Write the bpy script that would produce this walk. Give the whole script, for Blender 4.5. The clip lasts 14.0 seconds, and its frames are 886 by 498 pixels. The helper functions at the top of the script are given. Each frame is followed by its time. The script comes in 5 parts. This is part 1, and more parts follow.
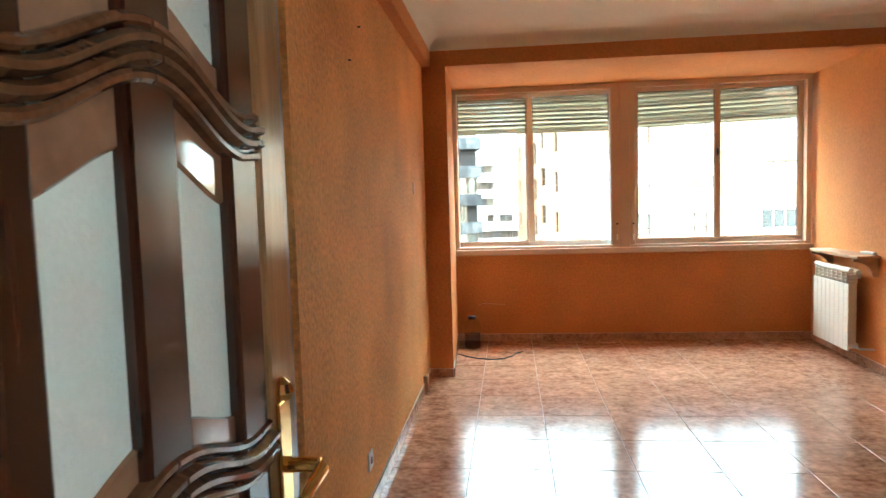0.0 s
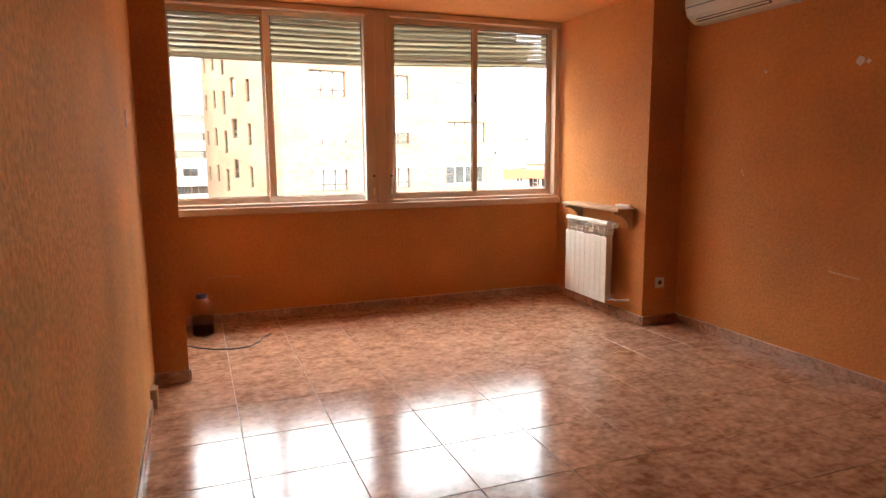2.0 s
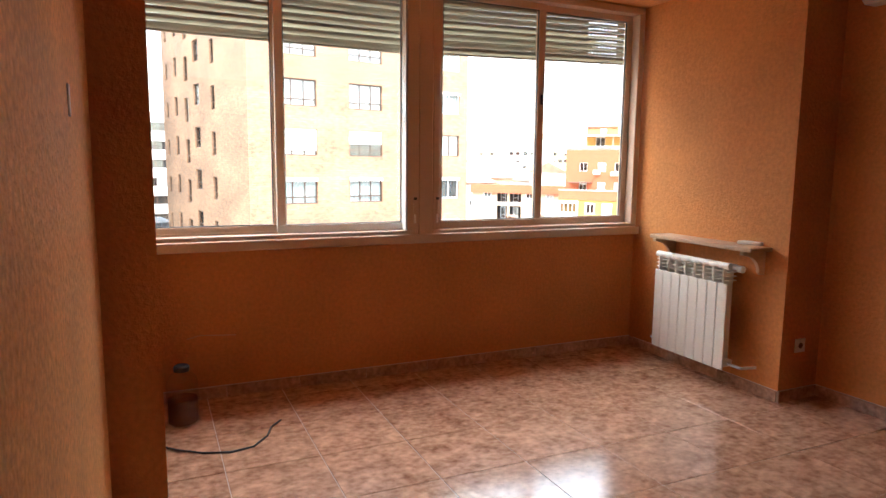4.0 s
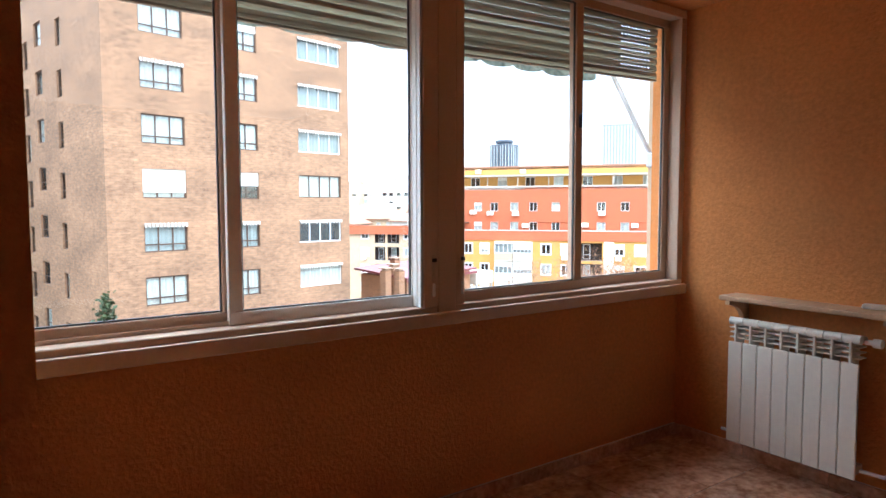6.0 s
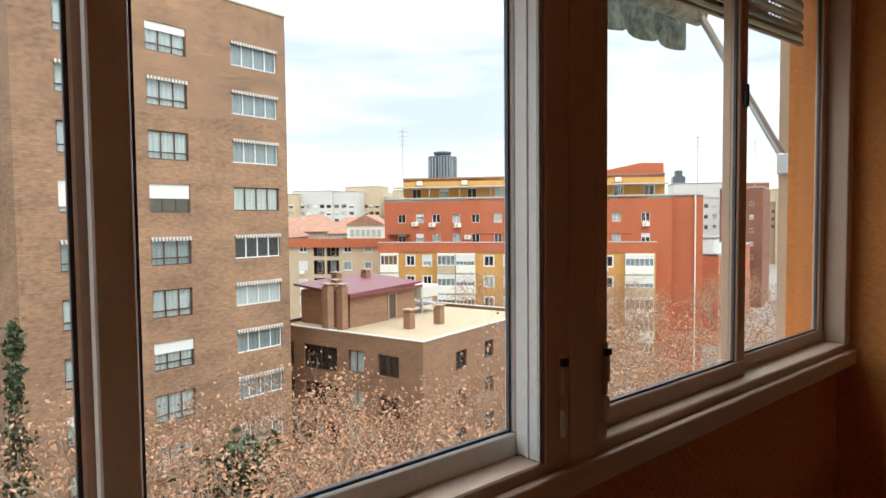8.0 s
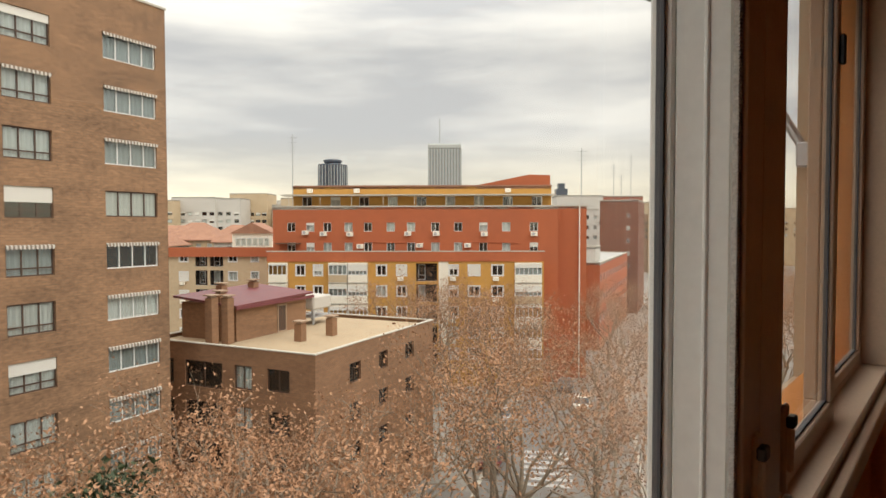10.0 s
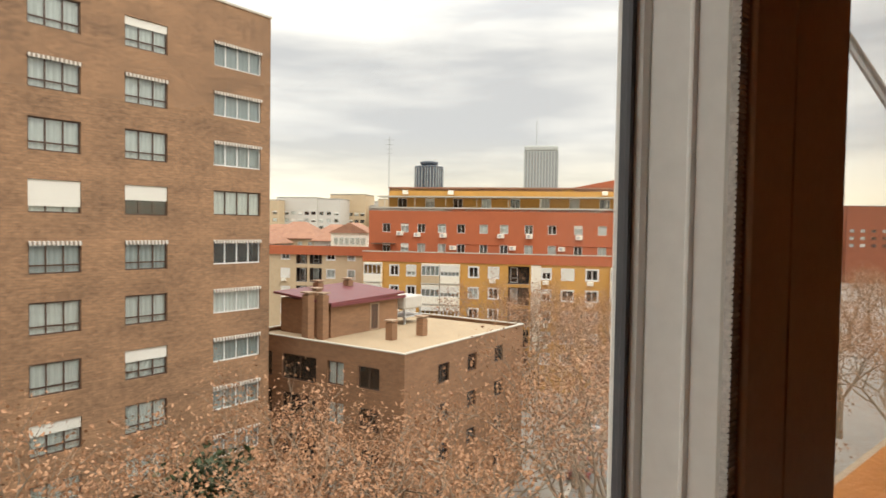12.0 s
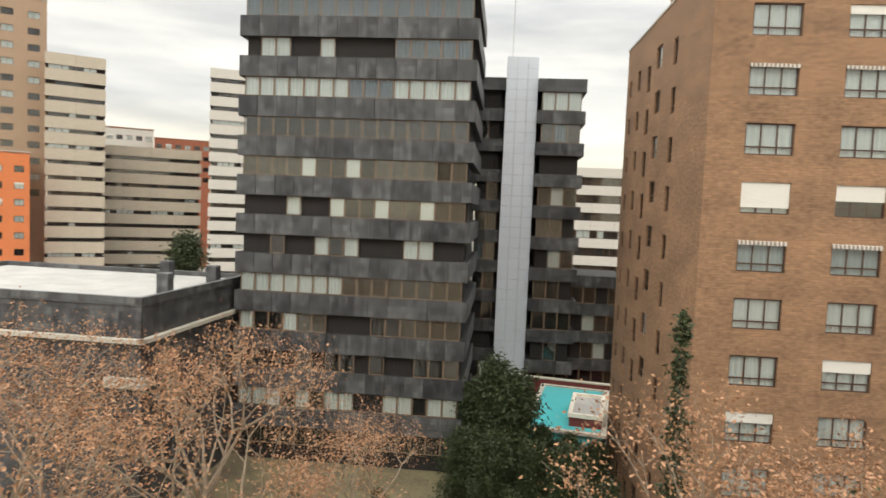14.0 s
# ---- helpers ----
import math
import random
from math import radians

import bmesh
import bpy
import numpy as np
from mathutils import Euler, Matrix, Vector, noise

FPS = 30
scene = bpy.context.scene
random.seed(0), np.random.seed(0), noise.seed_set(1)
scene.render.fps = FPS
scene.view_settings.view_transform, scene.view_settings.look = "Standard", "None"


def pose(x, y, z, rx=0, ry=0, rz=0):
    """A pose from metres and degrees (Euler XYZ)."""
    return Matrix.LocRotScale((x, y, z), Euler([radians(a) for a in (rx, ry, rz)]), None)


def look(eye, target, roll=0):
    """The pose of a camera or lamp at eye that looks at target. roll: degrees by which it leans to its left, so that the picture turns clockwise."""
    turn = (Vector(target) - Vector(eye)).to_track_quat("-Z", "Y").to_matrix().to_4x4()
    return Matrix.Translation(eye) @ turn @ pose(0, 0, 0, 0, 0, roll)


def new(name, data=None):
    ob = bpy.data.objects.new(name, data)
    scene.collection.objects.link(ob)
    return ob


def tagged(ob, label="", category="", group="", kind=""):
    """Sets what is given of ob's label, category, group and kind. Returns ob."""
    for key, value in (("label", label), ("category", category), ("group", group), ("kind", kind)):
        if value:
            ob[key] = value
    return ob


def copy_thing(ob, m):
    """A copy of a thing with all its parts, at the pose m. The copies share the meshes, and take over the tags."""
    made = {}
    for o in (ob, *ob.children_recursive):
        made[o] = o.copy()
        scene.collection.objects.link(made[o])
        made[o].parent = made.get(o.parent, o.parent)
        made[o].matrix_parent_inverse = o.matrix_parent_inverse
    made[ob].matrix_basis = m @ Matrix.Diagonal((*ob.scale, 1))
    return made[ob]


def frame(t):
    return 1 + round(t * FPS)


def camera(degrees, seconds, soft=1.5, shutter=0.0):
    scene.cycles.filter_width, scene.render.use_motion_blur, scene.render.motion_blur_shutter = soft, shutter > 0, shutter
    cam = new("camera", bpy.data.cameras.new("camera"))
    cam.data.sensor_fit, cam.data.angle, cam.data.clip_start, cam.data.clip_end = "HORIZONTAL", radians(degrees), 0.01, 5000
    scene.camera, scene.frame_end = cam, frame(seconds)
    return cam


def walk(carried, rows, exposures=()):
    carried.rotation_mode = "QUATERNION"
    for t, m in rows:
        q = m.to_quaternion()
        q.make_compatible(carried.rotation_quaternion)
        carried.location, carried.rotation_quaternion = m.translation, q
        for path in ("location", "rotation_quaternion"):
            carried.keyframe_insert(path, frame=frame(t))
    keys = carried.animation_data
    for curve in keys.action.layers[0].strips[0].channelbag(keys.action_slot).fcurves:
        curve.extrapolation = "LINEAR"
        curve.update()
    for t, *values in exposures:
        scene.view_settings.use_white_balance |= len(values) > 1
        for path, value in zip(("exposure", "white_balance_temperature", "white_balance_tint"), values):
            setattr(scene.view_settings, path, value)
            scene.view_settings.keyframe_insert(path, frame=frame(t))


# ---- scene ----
cam = camera(69, 14.0, soft=1.5, shutter=0.12)
# seconds, eye x, y, z, yaw, pitch, roll
PATH = [
    (0, 0.466, -6.482, 1.417, 5.85, -4.15, 1.67),
    (0.5, 0.419, -6.215, 1.394, -1.36, -4.91, 1.83),
    (1, 0.343, -5.945, 1.368, -8.41, -6.83, 1.14),
    (1.5, 0.265, -5.667, 1.356, -15.51, -8.04, 0.95),
    (2, 0.076, -5.381, 1.354, -21.15, -8.55, 0.37),
    (2.5, 0.051, -5.071, 1.367, -22.48, -8.56, 0.04),
    (3, 0.094, -4.780, 1.343, -21.88, -8.31, 0.21),
    (3.5, 0.014, -4.332, 1.357, -22.55, -7.95, -0.22),
    (6, -0.062, -2.321, 1.386, -35.62, -3.74, 0.12),
    (6.5, -0.012, -1.972, 1.420, -37.80, -2.88, 0.25),
    (7, 0.128, -1.629, 1.442, -39.13, -2.54, 0.41),
    (9.5, 0.722, -0.249, 1.464, -47.37, -2.75, 0.15),
    (10, 0.713, -0.243, 1.417, -50.82, -1.99, 0.11),
    (10.5, 0.678, -0.243, 1.389, -52.26, -1.79, 0.18),
    (11, 0.711, -0.246, 1.386, -52.85, -1.72, 0.08),
    (11.5, 0.818, -0.287, 1.407, -50.84, -1.67, -0.29),
    (12, 1.004, -0.241, 1.446, -42.43, -1.87, -0.87),
    (12.5, 1.121, -0.163, 1.444, -29.37, -2.06, -1.29),
    (13, 1.168, -0.172, 1.432, -14.43, -2.34, -1.60),
    (13.5, 1.181, -0.150, 1.448, 1.63, -3.01, -2.31),
    (14, 1.238, -0.132, 1.455, 15.36, -3.55, -2.43),
]
EXPOSURES = [(0.0, 4.08, 5150, -14), (1.0, 3.86, 5600, -7), (2.0, 3.58, 6350, 8), (3.5, 3.2, 5850, 6), (6.0, 2.12, 5150, 4), (7.0, 1.6, 5100, 0), (9.3, 0.42, 6950, 8), (10.5, 0.36, 6950, 8), (12.0, 0.55, 6950, 8), (13.0, 0.32, 6850, 8), (14.0, 0.55, 6850, 8)]
walk(cam, [(t, pose(x, y, z, 90 + pitch, roll, yaw)) for t, x, y, z, yaw, pitch, roll in PATH], EXPOSURES)

# ---- daylight: an overcast winter sky with broken grey cloud ----
world = bpy.data.worlds.new("overcast_sky")
scene.world = world
world.use_nodes = True
wn, wl = world.node_tree.nodes, world.node_tree.links
wn.clear()
sky = wn.new("ShaderNodeTexSky")
sky.sky_type, sky.sun_disc = "NISHITA", False
sky.sun_elevation, sky.sun_rotation = radians(44), radians(167)
coord = wn.new("ShaderNodeTexCoord")
stretch = wn.new("ShaderNodeMapping")
stretch.inputs["Scale"].default_value = (1.4, 1.4, 8.5)
clouds = wn.new("ShaderNodeTexNoise")
clouds.inputs["Scale"].default_value, clouds.inputs["Detail"].default_value, clouds.inputs["Roughness"].default_value = 1.5, 6, 0.55
ramp = wn.new("ShaderNodeValToRGB")
ramp.color_ramp.elements[0].position, ramp.color_ramp.elements[0].color = 0.36, (5.3, 5.4, 5.6, 1)
ramp.color_ramp.elements[1].position, ramp.color_ramp.elements[1].color = 0.6, (8.7, 8.6, 8.3, 1)
veil = wn.new("ShaderNodeMix")
veil.data_type = "RGBA"
veil.inputs["Factor"].default_value = 0.92
back = wn.new("ShaderNodeBackground")
back.inputs["Strength"].default_value = 0.135
wout = wn.new("ShaderNodeOutputWorld")
wl.new(coord.outputs["Generated"], stretch.inputs["Vector"])
wl.new(stretch.outputs["Vector"], clouds.inputs["Vector"])
wl.new(clouds.outputs["Fac"], ramp.inputs["Fac"])
wl.new(sky.outputs["Color"], veil.inputs["A"])
wl.new(ramp.outputs["Color"], veil.inputs["B"])
split = wn.new("ShaderNodeSeparateXYZ")
rise = wn.new("ShaderNodeMapRange")
rise.inputs["From Min"].default_value, rise.inputs["From Max"].default_value = 0.26, 0.75
rise.inputs["To Min"].default_value, rise.inputs["To Max"].default_value = 0.7, 2.05
dome = wn.new("ShaderNodeMix")
dome.data_type, dome.blend_type = "RGBA", "MULTIPLY"
dome.inputs["Factor"].default_value = 1.0
warm = wn.new("ShaderNodeValToRGB")
warm.color_ramp.elements[0].position, warm.color_ramp.elements[0].color = 0.0, (1.32, 1.2, 0.94, 1)
warm.color_ramp.elements[1].position, warm.color_ramp.elements[1].color = 0.14, (1.0, 1.0, 1.0, 1)
tone = wn.new("ShaderNodeMix")
tone.data_type, tone.blend_type = "RGBA", "MULTIPLY"
tone.inputs["Factor"].default_value = 1.0
wl.new(coord.outputs["Generated"], split.inputs[0])
wl.new(split.outputs["Z"], rise.inputs["Value"])
wl.new(split.outputs["Z"], warm.inputs["Fac"])
wl.new(veil.outputs["Result"], dome.inputs["A"])
wl.new(rise.outputs["Result"], dome.inputs["B"])
wl.new(dome.outputs["Result"], tone.inputs["A"])
wl.new(warm.outputs["Color"], tone.inputs["B"])
wl.new(tone.outputs["Result"], back.inputs["Color"])
wl.new(back.outputs["Background"], wout.inputs["Surface"])

sun = new("sun", bpy.data.lights.new("sun", "SUN"))
sun.data.energy, sun.data.angle, sun.data.color = 0.5, radians(30), (1.0, 0.96, 0.9)
sun.matrix_basis = look((9, -40, 40), (0, 0, 0))


# ---- materials ----
def mat(name, color, rough=0.6, metal=0.0, vary=0.15, scale=4.0, fine=40.0, bump=0.0, bump_scale=60.0, spec=0.5, tint=None, island=0.0, piece=0.0, stretch=(1, 1, 1), hard=0.2):
    """A surface with colour drift at two scales, roughness drift and fine relief, in metres."""
    m = bpy.data.materials.new(name)
    m.use_nodes = True
    n, k = m.node_tree.nodes, m.node_tree.links
    b = n["Principled BSDF"]
    b.inputs["Metallic"].default_value, b.inputs["Specular IOR Level"].default_value = metal, spec
    co = n.new("ShaderNodeTexCoord")
    mp = n.new("ShaderNodeMapping")
    mp.inputs["Scale"].default_value = stretch
    k.new(co.outputs["Object"], mp.inputs["Vector"])
    if piece:
        own, shift = n.new("ShaderNodeObjectInfo"), n.new("ShaderNodeMath")
        shift.operation, shift.inputs[1].default_value = "MULTIPLY", 37.0
        k.new(own.outputs["Random"], shift.inputs[0])
        k.new(shift.outputs[0], mp.inputs["Location"])
    big, small = n.new("ShaderNodeTexNoise"), n.new("ShaderNodeTexNoise")
    big.inputs["Scale"].default_value, big.inputs["Detail"].default_value = scale, 4
    small.inputs["Scale"].default_value, small.inputs["Detail"].default_value = fine, 3
    for t in (big, small):
        k.new(mp.outputs["Vector"], t.inputs["Vector"])
    add = n.new("ShaderNodeMath")
    add.operation = "MULTIPLY_ADD"
    add.inputs[1].default_value = 0.5
    k.new(small.outputs["Fac"], add.inputs[0])
    half = n.new("ShaderNodeMath")
    half.operation = "MULTIPLY"
    half.inputs[1].default_value = 0.5
    k.new(big.outputs["Fac"], half.inputs[0])
    k.new(half.outputs[0], add.inputs[2])
    last = add.outputs[0]
    if piece:
        src = n.new("ShaderNodeObjectInfo")
        p = n.new("ShaderNodeMath")
        p.operation = "MULTIPLY_ADD"
        p.inputs[1].default_value = piece
        k.new(src.outputs["Random"], p.inputs[0])
        k.new(last, p.inputs[2])
        last = p.outputs[0]
    if island:
        src = n.new("ShaderNodeNewGeometry")
        p = n.new("ShaderNodeMath")
        p.operation = "MULTIPLY_ADD"
        p.inputs[1].default_value = island
        k.new(src.outputs["Random Per Island"], p.inputs[0])
        k.new(last, p.inputs[2])
        last = p.outputs[0]
    r = n.new("ShaderNodeValToRGB")
    off = (piece + island) / 2
    r.color_ramp.elements[0].position, r.color_ramp.elements[1].position = 0.5 - hard, 0.5 + hard + 2 * off
    dark = [c * (1 - vary) for c in color]
    lite = tint if tint else [min(1, c * (1 + vary)) for c in color]
    r.color_ramp.elements[0].color, r.color_ramp.elements[1].color = (*dark, 1), (*lite, 1)
    k.new(last, r.inputs["Fac"])
    k.new(r.outputs["Color"], b.inputs["Base Color"])
    rr = n.new("ShaderNodeMapRange")
    rr.inputs["To Min"].default_value, rr.inputs["To Max"].default_value = max(0.02, rough * 0.8), min(1, rough * 1.2)
    k.new(big.outputs["Fac"], rr.inputs["Value"])
    k.new(rr.outputs["Result"], b.inputs["Roughness"])
    if bump:
        rel = n.new("ShaderNodeTexNoise")
        rel.inputs["Scale"].default_value, rel.inputs["Detail"].default_value = bump_scale, 4
        k.new(mp.outputs["Vector"], rel.inputs["Vector"])
        bp = n.new("ShaderNodeBump")
        bp.inputs["Strength"].default_value, bp.inputs["Distance"].default_value = min(1, bump * 100), 0.01 if bump < 0.01 else bump
        k.new(rel.outputs["Fac"], bp.inputs["Height"])
        k.new(bp.outputs["Normal"], b.inputs["Normal"])
    return m


def glass_mat(name, tint=(1, 1, 1), gloss=0.08):
    m = bpy.data.materials.new(name)
    m.use_nodes = True
    n, k = m.node_tree.nodes, m.node_tree.links
    n.remove(n["Principled BSDF"])
    tr, gl, mx = n.new("ShaderNodeBsdfTransparent"), n.new("ShaderNodeBsdfGlossy"), n.new("ShaderNodeMixShader")
    tr.inputs["Color"].default_value = (*tint, 1)
    gl.inputs["Roughness"].default_value = 0.02
    lw, pw, sc = n.new("ShaderNodeLayerWeight"), n.new("ShaderNodeMath"), n.new("ShaderNodeMath")
    lw.inputs["Blend"].default_value = 0.5
    pw.operation, pw.inputs[1].default_value = "POWER", 5.0
    sc.operation, sc.inputs[1].default_value, sc.inputs[2].default_value = "MULTIPLY_ADD", 0.6, gloss * 0.35
    k.new(lw.outputs["Facing"], pw.inputs[0])
    k.new(pw.outputs[0], sc.inputs[0])
    k.new(sc.outputs[0], mx.inputs["Fac"])
    k.new(tr.outputs[0], mx.inputs[1])
    k.new(gl.outputs[0], mx.inputs[2])
    k.new(mx.outputs[0], n["Material Output"].inputs["Surface"])
    return m


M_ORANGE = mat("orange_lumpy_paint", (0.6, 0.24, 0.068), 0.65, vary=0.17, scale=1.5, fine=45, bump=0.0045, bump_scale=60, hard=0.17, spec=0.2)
# the walls' orange, brightened: window light on the west wall is in the colour
M_STIPPLE_LIT = mat("orange_stipple_lit", (0.82, 0.405, 0.135), 0.7, vary=0.25, scale=1.8, fine=50, bump=0.007, bump_scale=48, hard=0.14, spec=0.12)
M_CEIL = mat("cream_ceiling_paint", (0.82, 0.77, 0.68), 0.8, vary=0.04, scale=2)
M_TILE = mat("brown_marbled_floor_tile", (0.47, 0.215, 0.115), 0.16, vary=0.38, scale=9, fine=28, tint=(0.76, 0.46, 0.29), hard=0.14, piece=0.06, bump=0.0006, bump_scale=6, spec=0.85, stretch=(1, 1.15, 1))
M_GROUT = mat("pale_grout", (0.62, 0.5, 0.4), 0.7, vary=0.15, scale=6)
M_SKIRT = mat("brown_skirting_tile", (0.42, 0.2, 0.11), 0.25, vary=0.5, scale=14, tint=(0.74, 0.46, 0.31), piece=0.1)
M_WINDOW = mat("bronze_beige_aluminium", (0.6, 0.45, 0.33), 0.38, vary=0.08, scale=3, fine=90)
M_SASH = mat("off_white_aluminium", (0.86, 0.86, 0.82), 0.4, vary=0.06, scale=3, fine=60)
M_SEAL = mat("dark_rubber_seal", (0.09, 0.095, 0.105), 0.6)
M_BRUSH = mat("grey_brush_seal", (0.6, 0.58, 0.54), 0.9, vary=0.35, fine=300)
M_SHUTTER = mat("grey_olive_shutter_slat", (0.37, 0.34, 0.26), 0.5, vary=0.12, scale=5, fine=70, piece=0.08)
M_GLASS = glass_mat("window_glass")
M_BLACK = mat("black_plastic", (0.03, 0.03, 0.035), 0.4)
M_WHITE = mat("white_enamel", (0.82, 0.77, 0.66), 0.3, vary=0.05, scale=4)
M_PLASTIC = mat("ivory_plastic", (0.75, 0.72, 0.64), 0.4, vary=0.05)
M_SHELF = mat("pale_pine_shelf", (0.55, 0.36, 0.2), 0.5, vary=0.22, scale=3, fine=26, stretch=(5, 0.6, 5))
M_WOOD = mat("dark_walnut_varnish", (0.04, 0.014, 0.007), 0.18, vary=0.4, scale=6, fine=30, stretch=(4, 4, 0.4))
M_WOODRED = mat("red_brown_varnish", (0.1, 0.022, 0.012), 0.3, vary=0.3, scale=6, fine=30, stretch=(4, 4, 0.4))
# walnut made lighter: the window's gleam on the lock stile is in the colour
M_WOODLIT = mat("walnut_varnish_lit", (0.3, 0.16, 0.07), 0.16, vary=0.3, scale=6, fine=30, stretch=(4, 4, 0.4))
M_WOODMOULD = mat("polished_walnut_moulding", (0.13, 0.056, 0.026), 0.14, vary=0.35, scale=6, fine=30, stretch=(1, 4, 4))
M_FROST = mat("frosted_door_glass", (0.8, 0.84, 0.8), 0.3, vary=0.05, scale=20, fine=150, bump=0.002, bump_scale=200)
# opaque brown: the reflection in the clear bevelled glass is put into the colour
M_BEVEL = mat("bevelled_glass_brown_reflection", (0.3, 0.16, 0.095), 0.06, vary=0.3, scale=5, fine=30, spec=0.9)
M_BRASS = mat("polished_brass", (0.75, 0.5, 0.16), 0.18, metal=1.0, vary=0.08)
M_STEEL = mat("pale_steel_tube", (0.6, 0.61, 0.62), 0.35, metal=0.6, vary=0.06)
M_CLOTH = mat("green_patterned_awning_cloth", (0.2, 0.3, 0.26), 0.9, vary=0.5, scale=14, tint=(0.62, 0.66, 0.6))
M_PET = glass_mat("clear_bottle_plastic", (0.93, 0.95, 0.95), 0.1)
M_LIQUID = glass_mat("murky_liquid", (0.72, 0.55, 0.42), 0.2)
M_OUTWALL = mat("beige_render", (0.6, 0.47, 0.33), 0.85, vary=0.12, scale=2, bump=0.002)


def brick_mat(name, one, two, mortar, size=0.9, rough=0.85, tile=(0.52, 0.15), spread=(1.12, 0.9), drift=0.3, stretch=(1, 1, 2.2), hard=0.2, piece=0.0):
    """Courses of brick with stains that drift over metres; the wall lies in local x and z."""
    m = mat(name, one, rough, vary=0.5 if two else 0.25, scale=drift, fine=3.0, tint=two, stretch=stretch, hard=hard, piece=piece)
    n, k = m.node_tree.nodes, m.node_tree.links
    b = n["Principled BSDF"]
    co = [x for x in n if x.bl_idname == "ShaderNodeTexCoord"][0]
    base = b.inputs["Base Color"].links[0].from_socket
    sep, comb = n.new("ShaderNodeSeparateXYZ"), n.new("ShaderNodeCombineXYZ")
    sm = n.new("ShaderNodeMath")
    k.new(co.outputs["Object"], sep.inputs[0])
    k.new(sep.outputs["X"], sm.inputs[0])
    k.new(sep.outputs["Y"], sm.inputs[1])
    along = sm.outputs[0]
    if piece:
        own, far = n.new("ShaderNodeObjectInfo"), n.new("ShaderNodeMath")
        far.operation, far.inputs[1].default_value = "MULTIPLY_ADD", 91.0
        k.new(own.outputs["Random"], far.inputs[0])
        k.new(along, far.inputs[2])
        along = far.outputs[0]
    k.new(along, comb.inputs["X"])
    k.new(sep.outputs["Z"], comb.inputs["Y"])
    br = n.new("ShaderNodeTexBrick")
    br.inputs["Scale"].default_value = 1.0
    br.inputs["Brick Width"].default_value, br.inputs["Row Height"].default_value, br.inputs["Mortar Size"].default_value = tile[0] * size, tile[1] * size, 0.014
    br.inputs["Color1"].default_value, br.inputs["Color2"].default_value, br.inputs["Mortar"].default_value = (*[spread[0]] * 3, 1), (*[spread[1]] * 3, 1), (*mortar, 1)
    k.new(comb.outputs[0], br.inputs["Vector"])
    mul = n.new("ShaderNodeMix")
    mul.data_type, mul.blend_type = "RGBA", "MULTIPLY"
    mul.inputs["Factor"].default_value = 1.0
    k.new(base, mul.inputs["A"])
    k.new(br.outputs["Color"], mul.inputs["B"])
    k.new(mul.outputs["Result"], b.inputs["Base Color"])
    return m


M_BRICK = brick_mat("tan_brick", (0.29, 0.168, 0.096), (0.415, 0.24, 0.135), (0.85, 0.85, 0.85))
M_BRICKLOW = brick_mat("brown_brick", (0.26, 0.142, 0.078), None, (0.85, 0.85, 0.85))
M_REDBRICK = brick_mat("red_brick_far", (0.3, 0.1, 0.055), None, (0.9, 0.9, 0.9))
M_TERRA = mat("terracotta_render", (0.42, 0.116, 0.048), 0.85, vary=0.12, scale=0.25, fine=2)
M_BRIGHTORANGE = mat("bright_orange_render", (0.62, 0.19, 0.07), 0.85, vary=0.1, scale=0.3, fine=2)
M_OCHRE = mat("ochre_render", (0.54, 0.285, 0.07), 0.85, vary=0.14, scale=0.3, fine=2)
M_BEIGE = mat("beige_plaster", (0.52, 0.4, 0.26), 0.85, vary=0.14, scale=0.3, fine=2)
M_PALE = mat("pale_stone_facade", (0.55, 0.52, 0.47), 0.8, vary=0.1, scale=0.2, fine=2)
M_TAN = mat("tan_concrete", (0.36, 0.25, 0.17), 0.85, vary=0.14, scale=0.2, fine=2)
M_SLATE = brick_mat("dark_slate_cladding", (0.027, 0.031, 0.04), (0.11, 0.112, 0.113), (0.5, 0.5, 0.5), 1.0, 0.6, tile=(0.62, 0.49), spread=(1.4, 0.68), drift=1.1, stretch=(1, 1, 0.35), hard=0.1, piece=0.16)
M_CONCRETE = mat("warm_pale_concrete", (0.46, 0.4, 0.32), 0.85, vary=0.12, scale=0.2, fine=2)
M_SLATEJOINT = mat("black_joint", (0.02, 0.02, 0.022), 0.8)
M_SLAB = mat("pale_grey_panel", (0.6, 0.645, 0.71), 0.5, vary=0.06, scale=0.3, piece=0.05)
# near black: the shade inside rooms and loggias is put into the colour
M_DARKIN = mat("room_shade_black", (0.018, 0.016, 0.015), 0.9)
M_PANE = mat("reflecting_pane", (0.06, 0.07, 0.08), 0.08, vary=0.3, scale=0.6, spec=0.9)
M_CURTAIN = mat("white_net_curtain", (0.66, 0.65, 0.61), 0.8, vary=0.15, scale=1.5, fine=9, stretch=(8, 8, 0.4), piece=0.15)
M_GREYCURTAIN = mat("grey_green_net_curtain", (0.36, 0.38, 0.37), 0.7, vary=0.25, scale=1.5, fine=9, stretch=(8, 8, 0.4), piece=0.2)
M_DUSK = mat("dim_grey_curtain", (0.14, 0.16, 0.175), 0.7, vary=0.35, scale=1.2, fine=9, stretch=(4, 4, 0.6), piece=0.3)
# distance haze is mixed into these two flat greys
M_HAZESTONE = mat("hazy_grey_tower_stone", (0.42, 0.43, 0.41), 0.8, vary=0.08, scale=0.05)
M_HAZEDARK = mat("hazy_tower_window", (0.24, 0.25, 0.25), 0.5, vary=0.1, scale=0.05)
M_DULLBRICK = brick_mat("dull_red_brick", (0.21, 0.085, 0.05), None, (0.9, 0.9, 0.9))
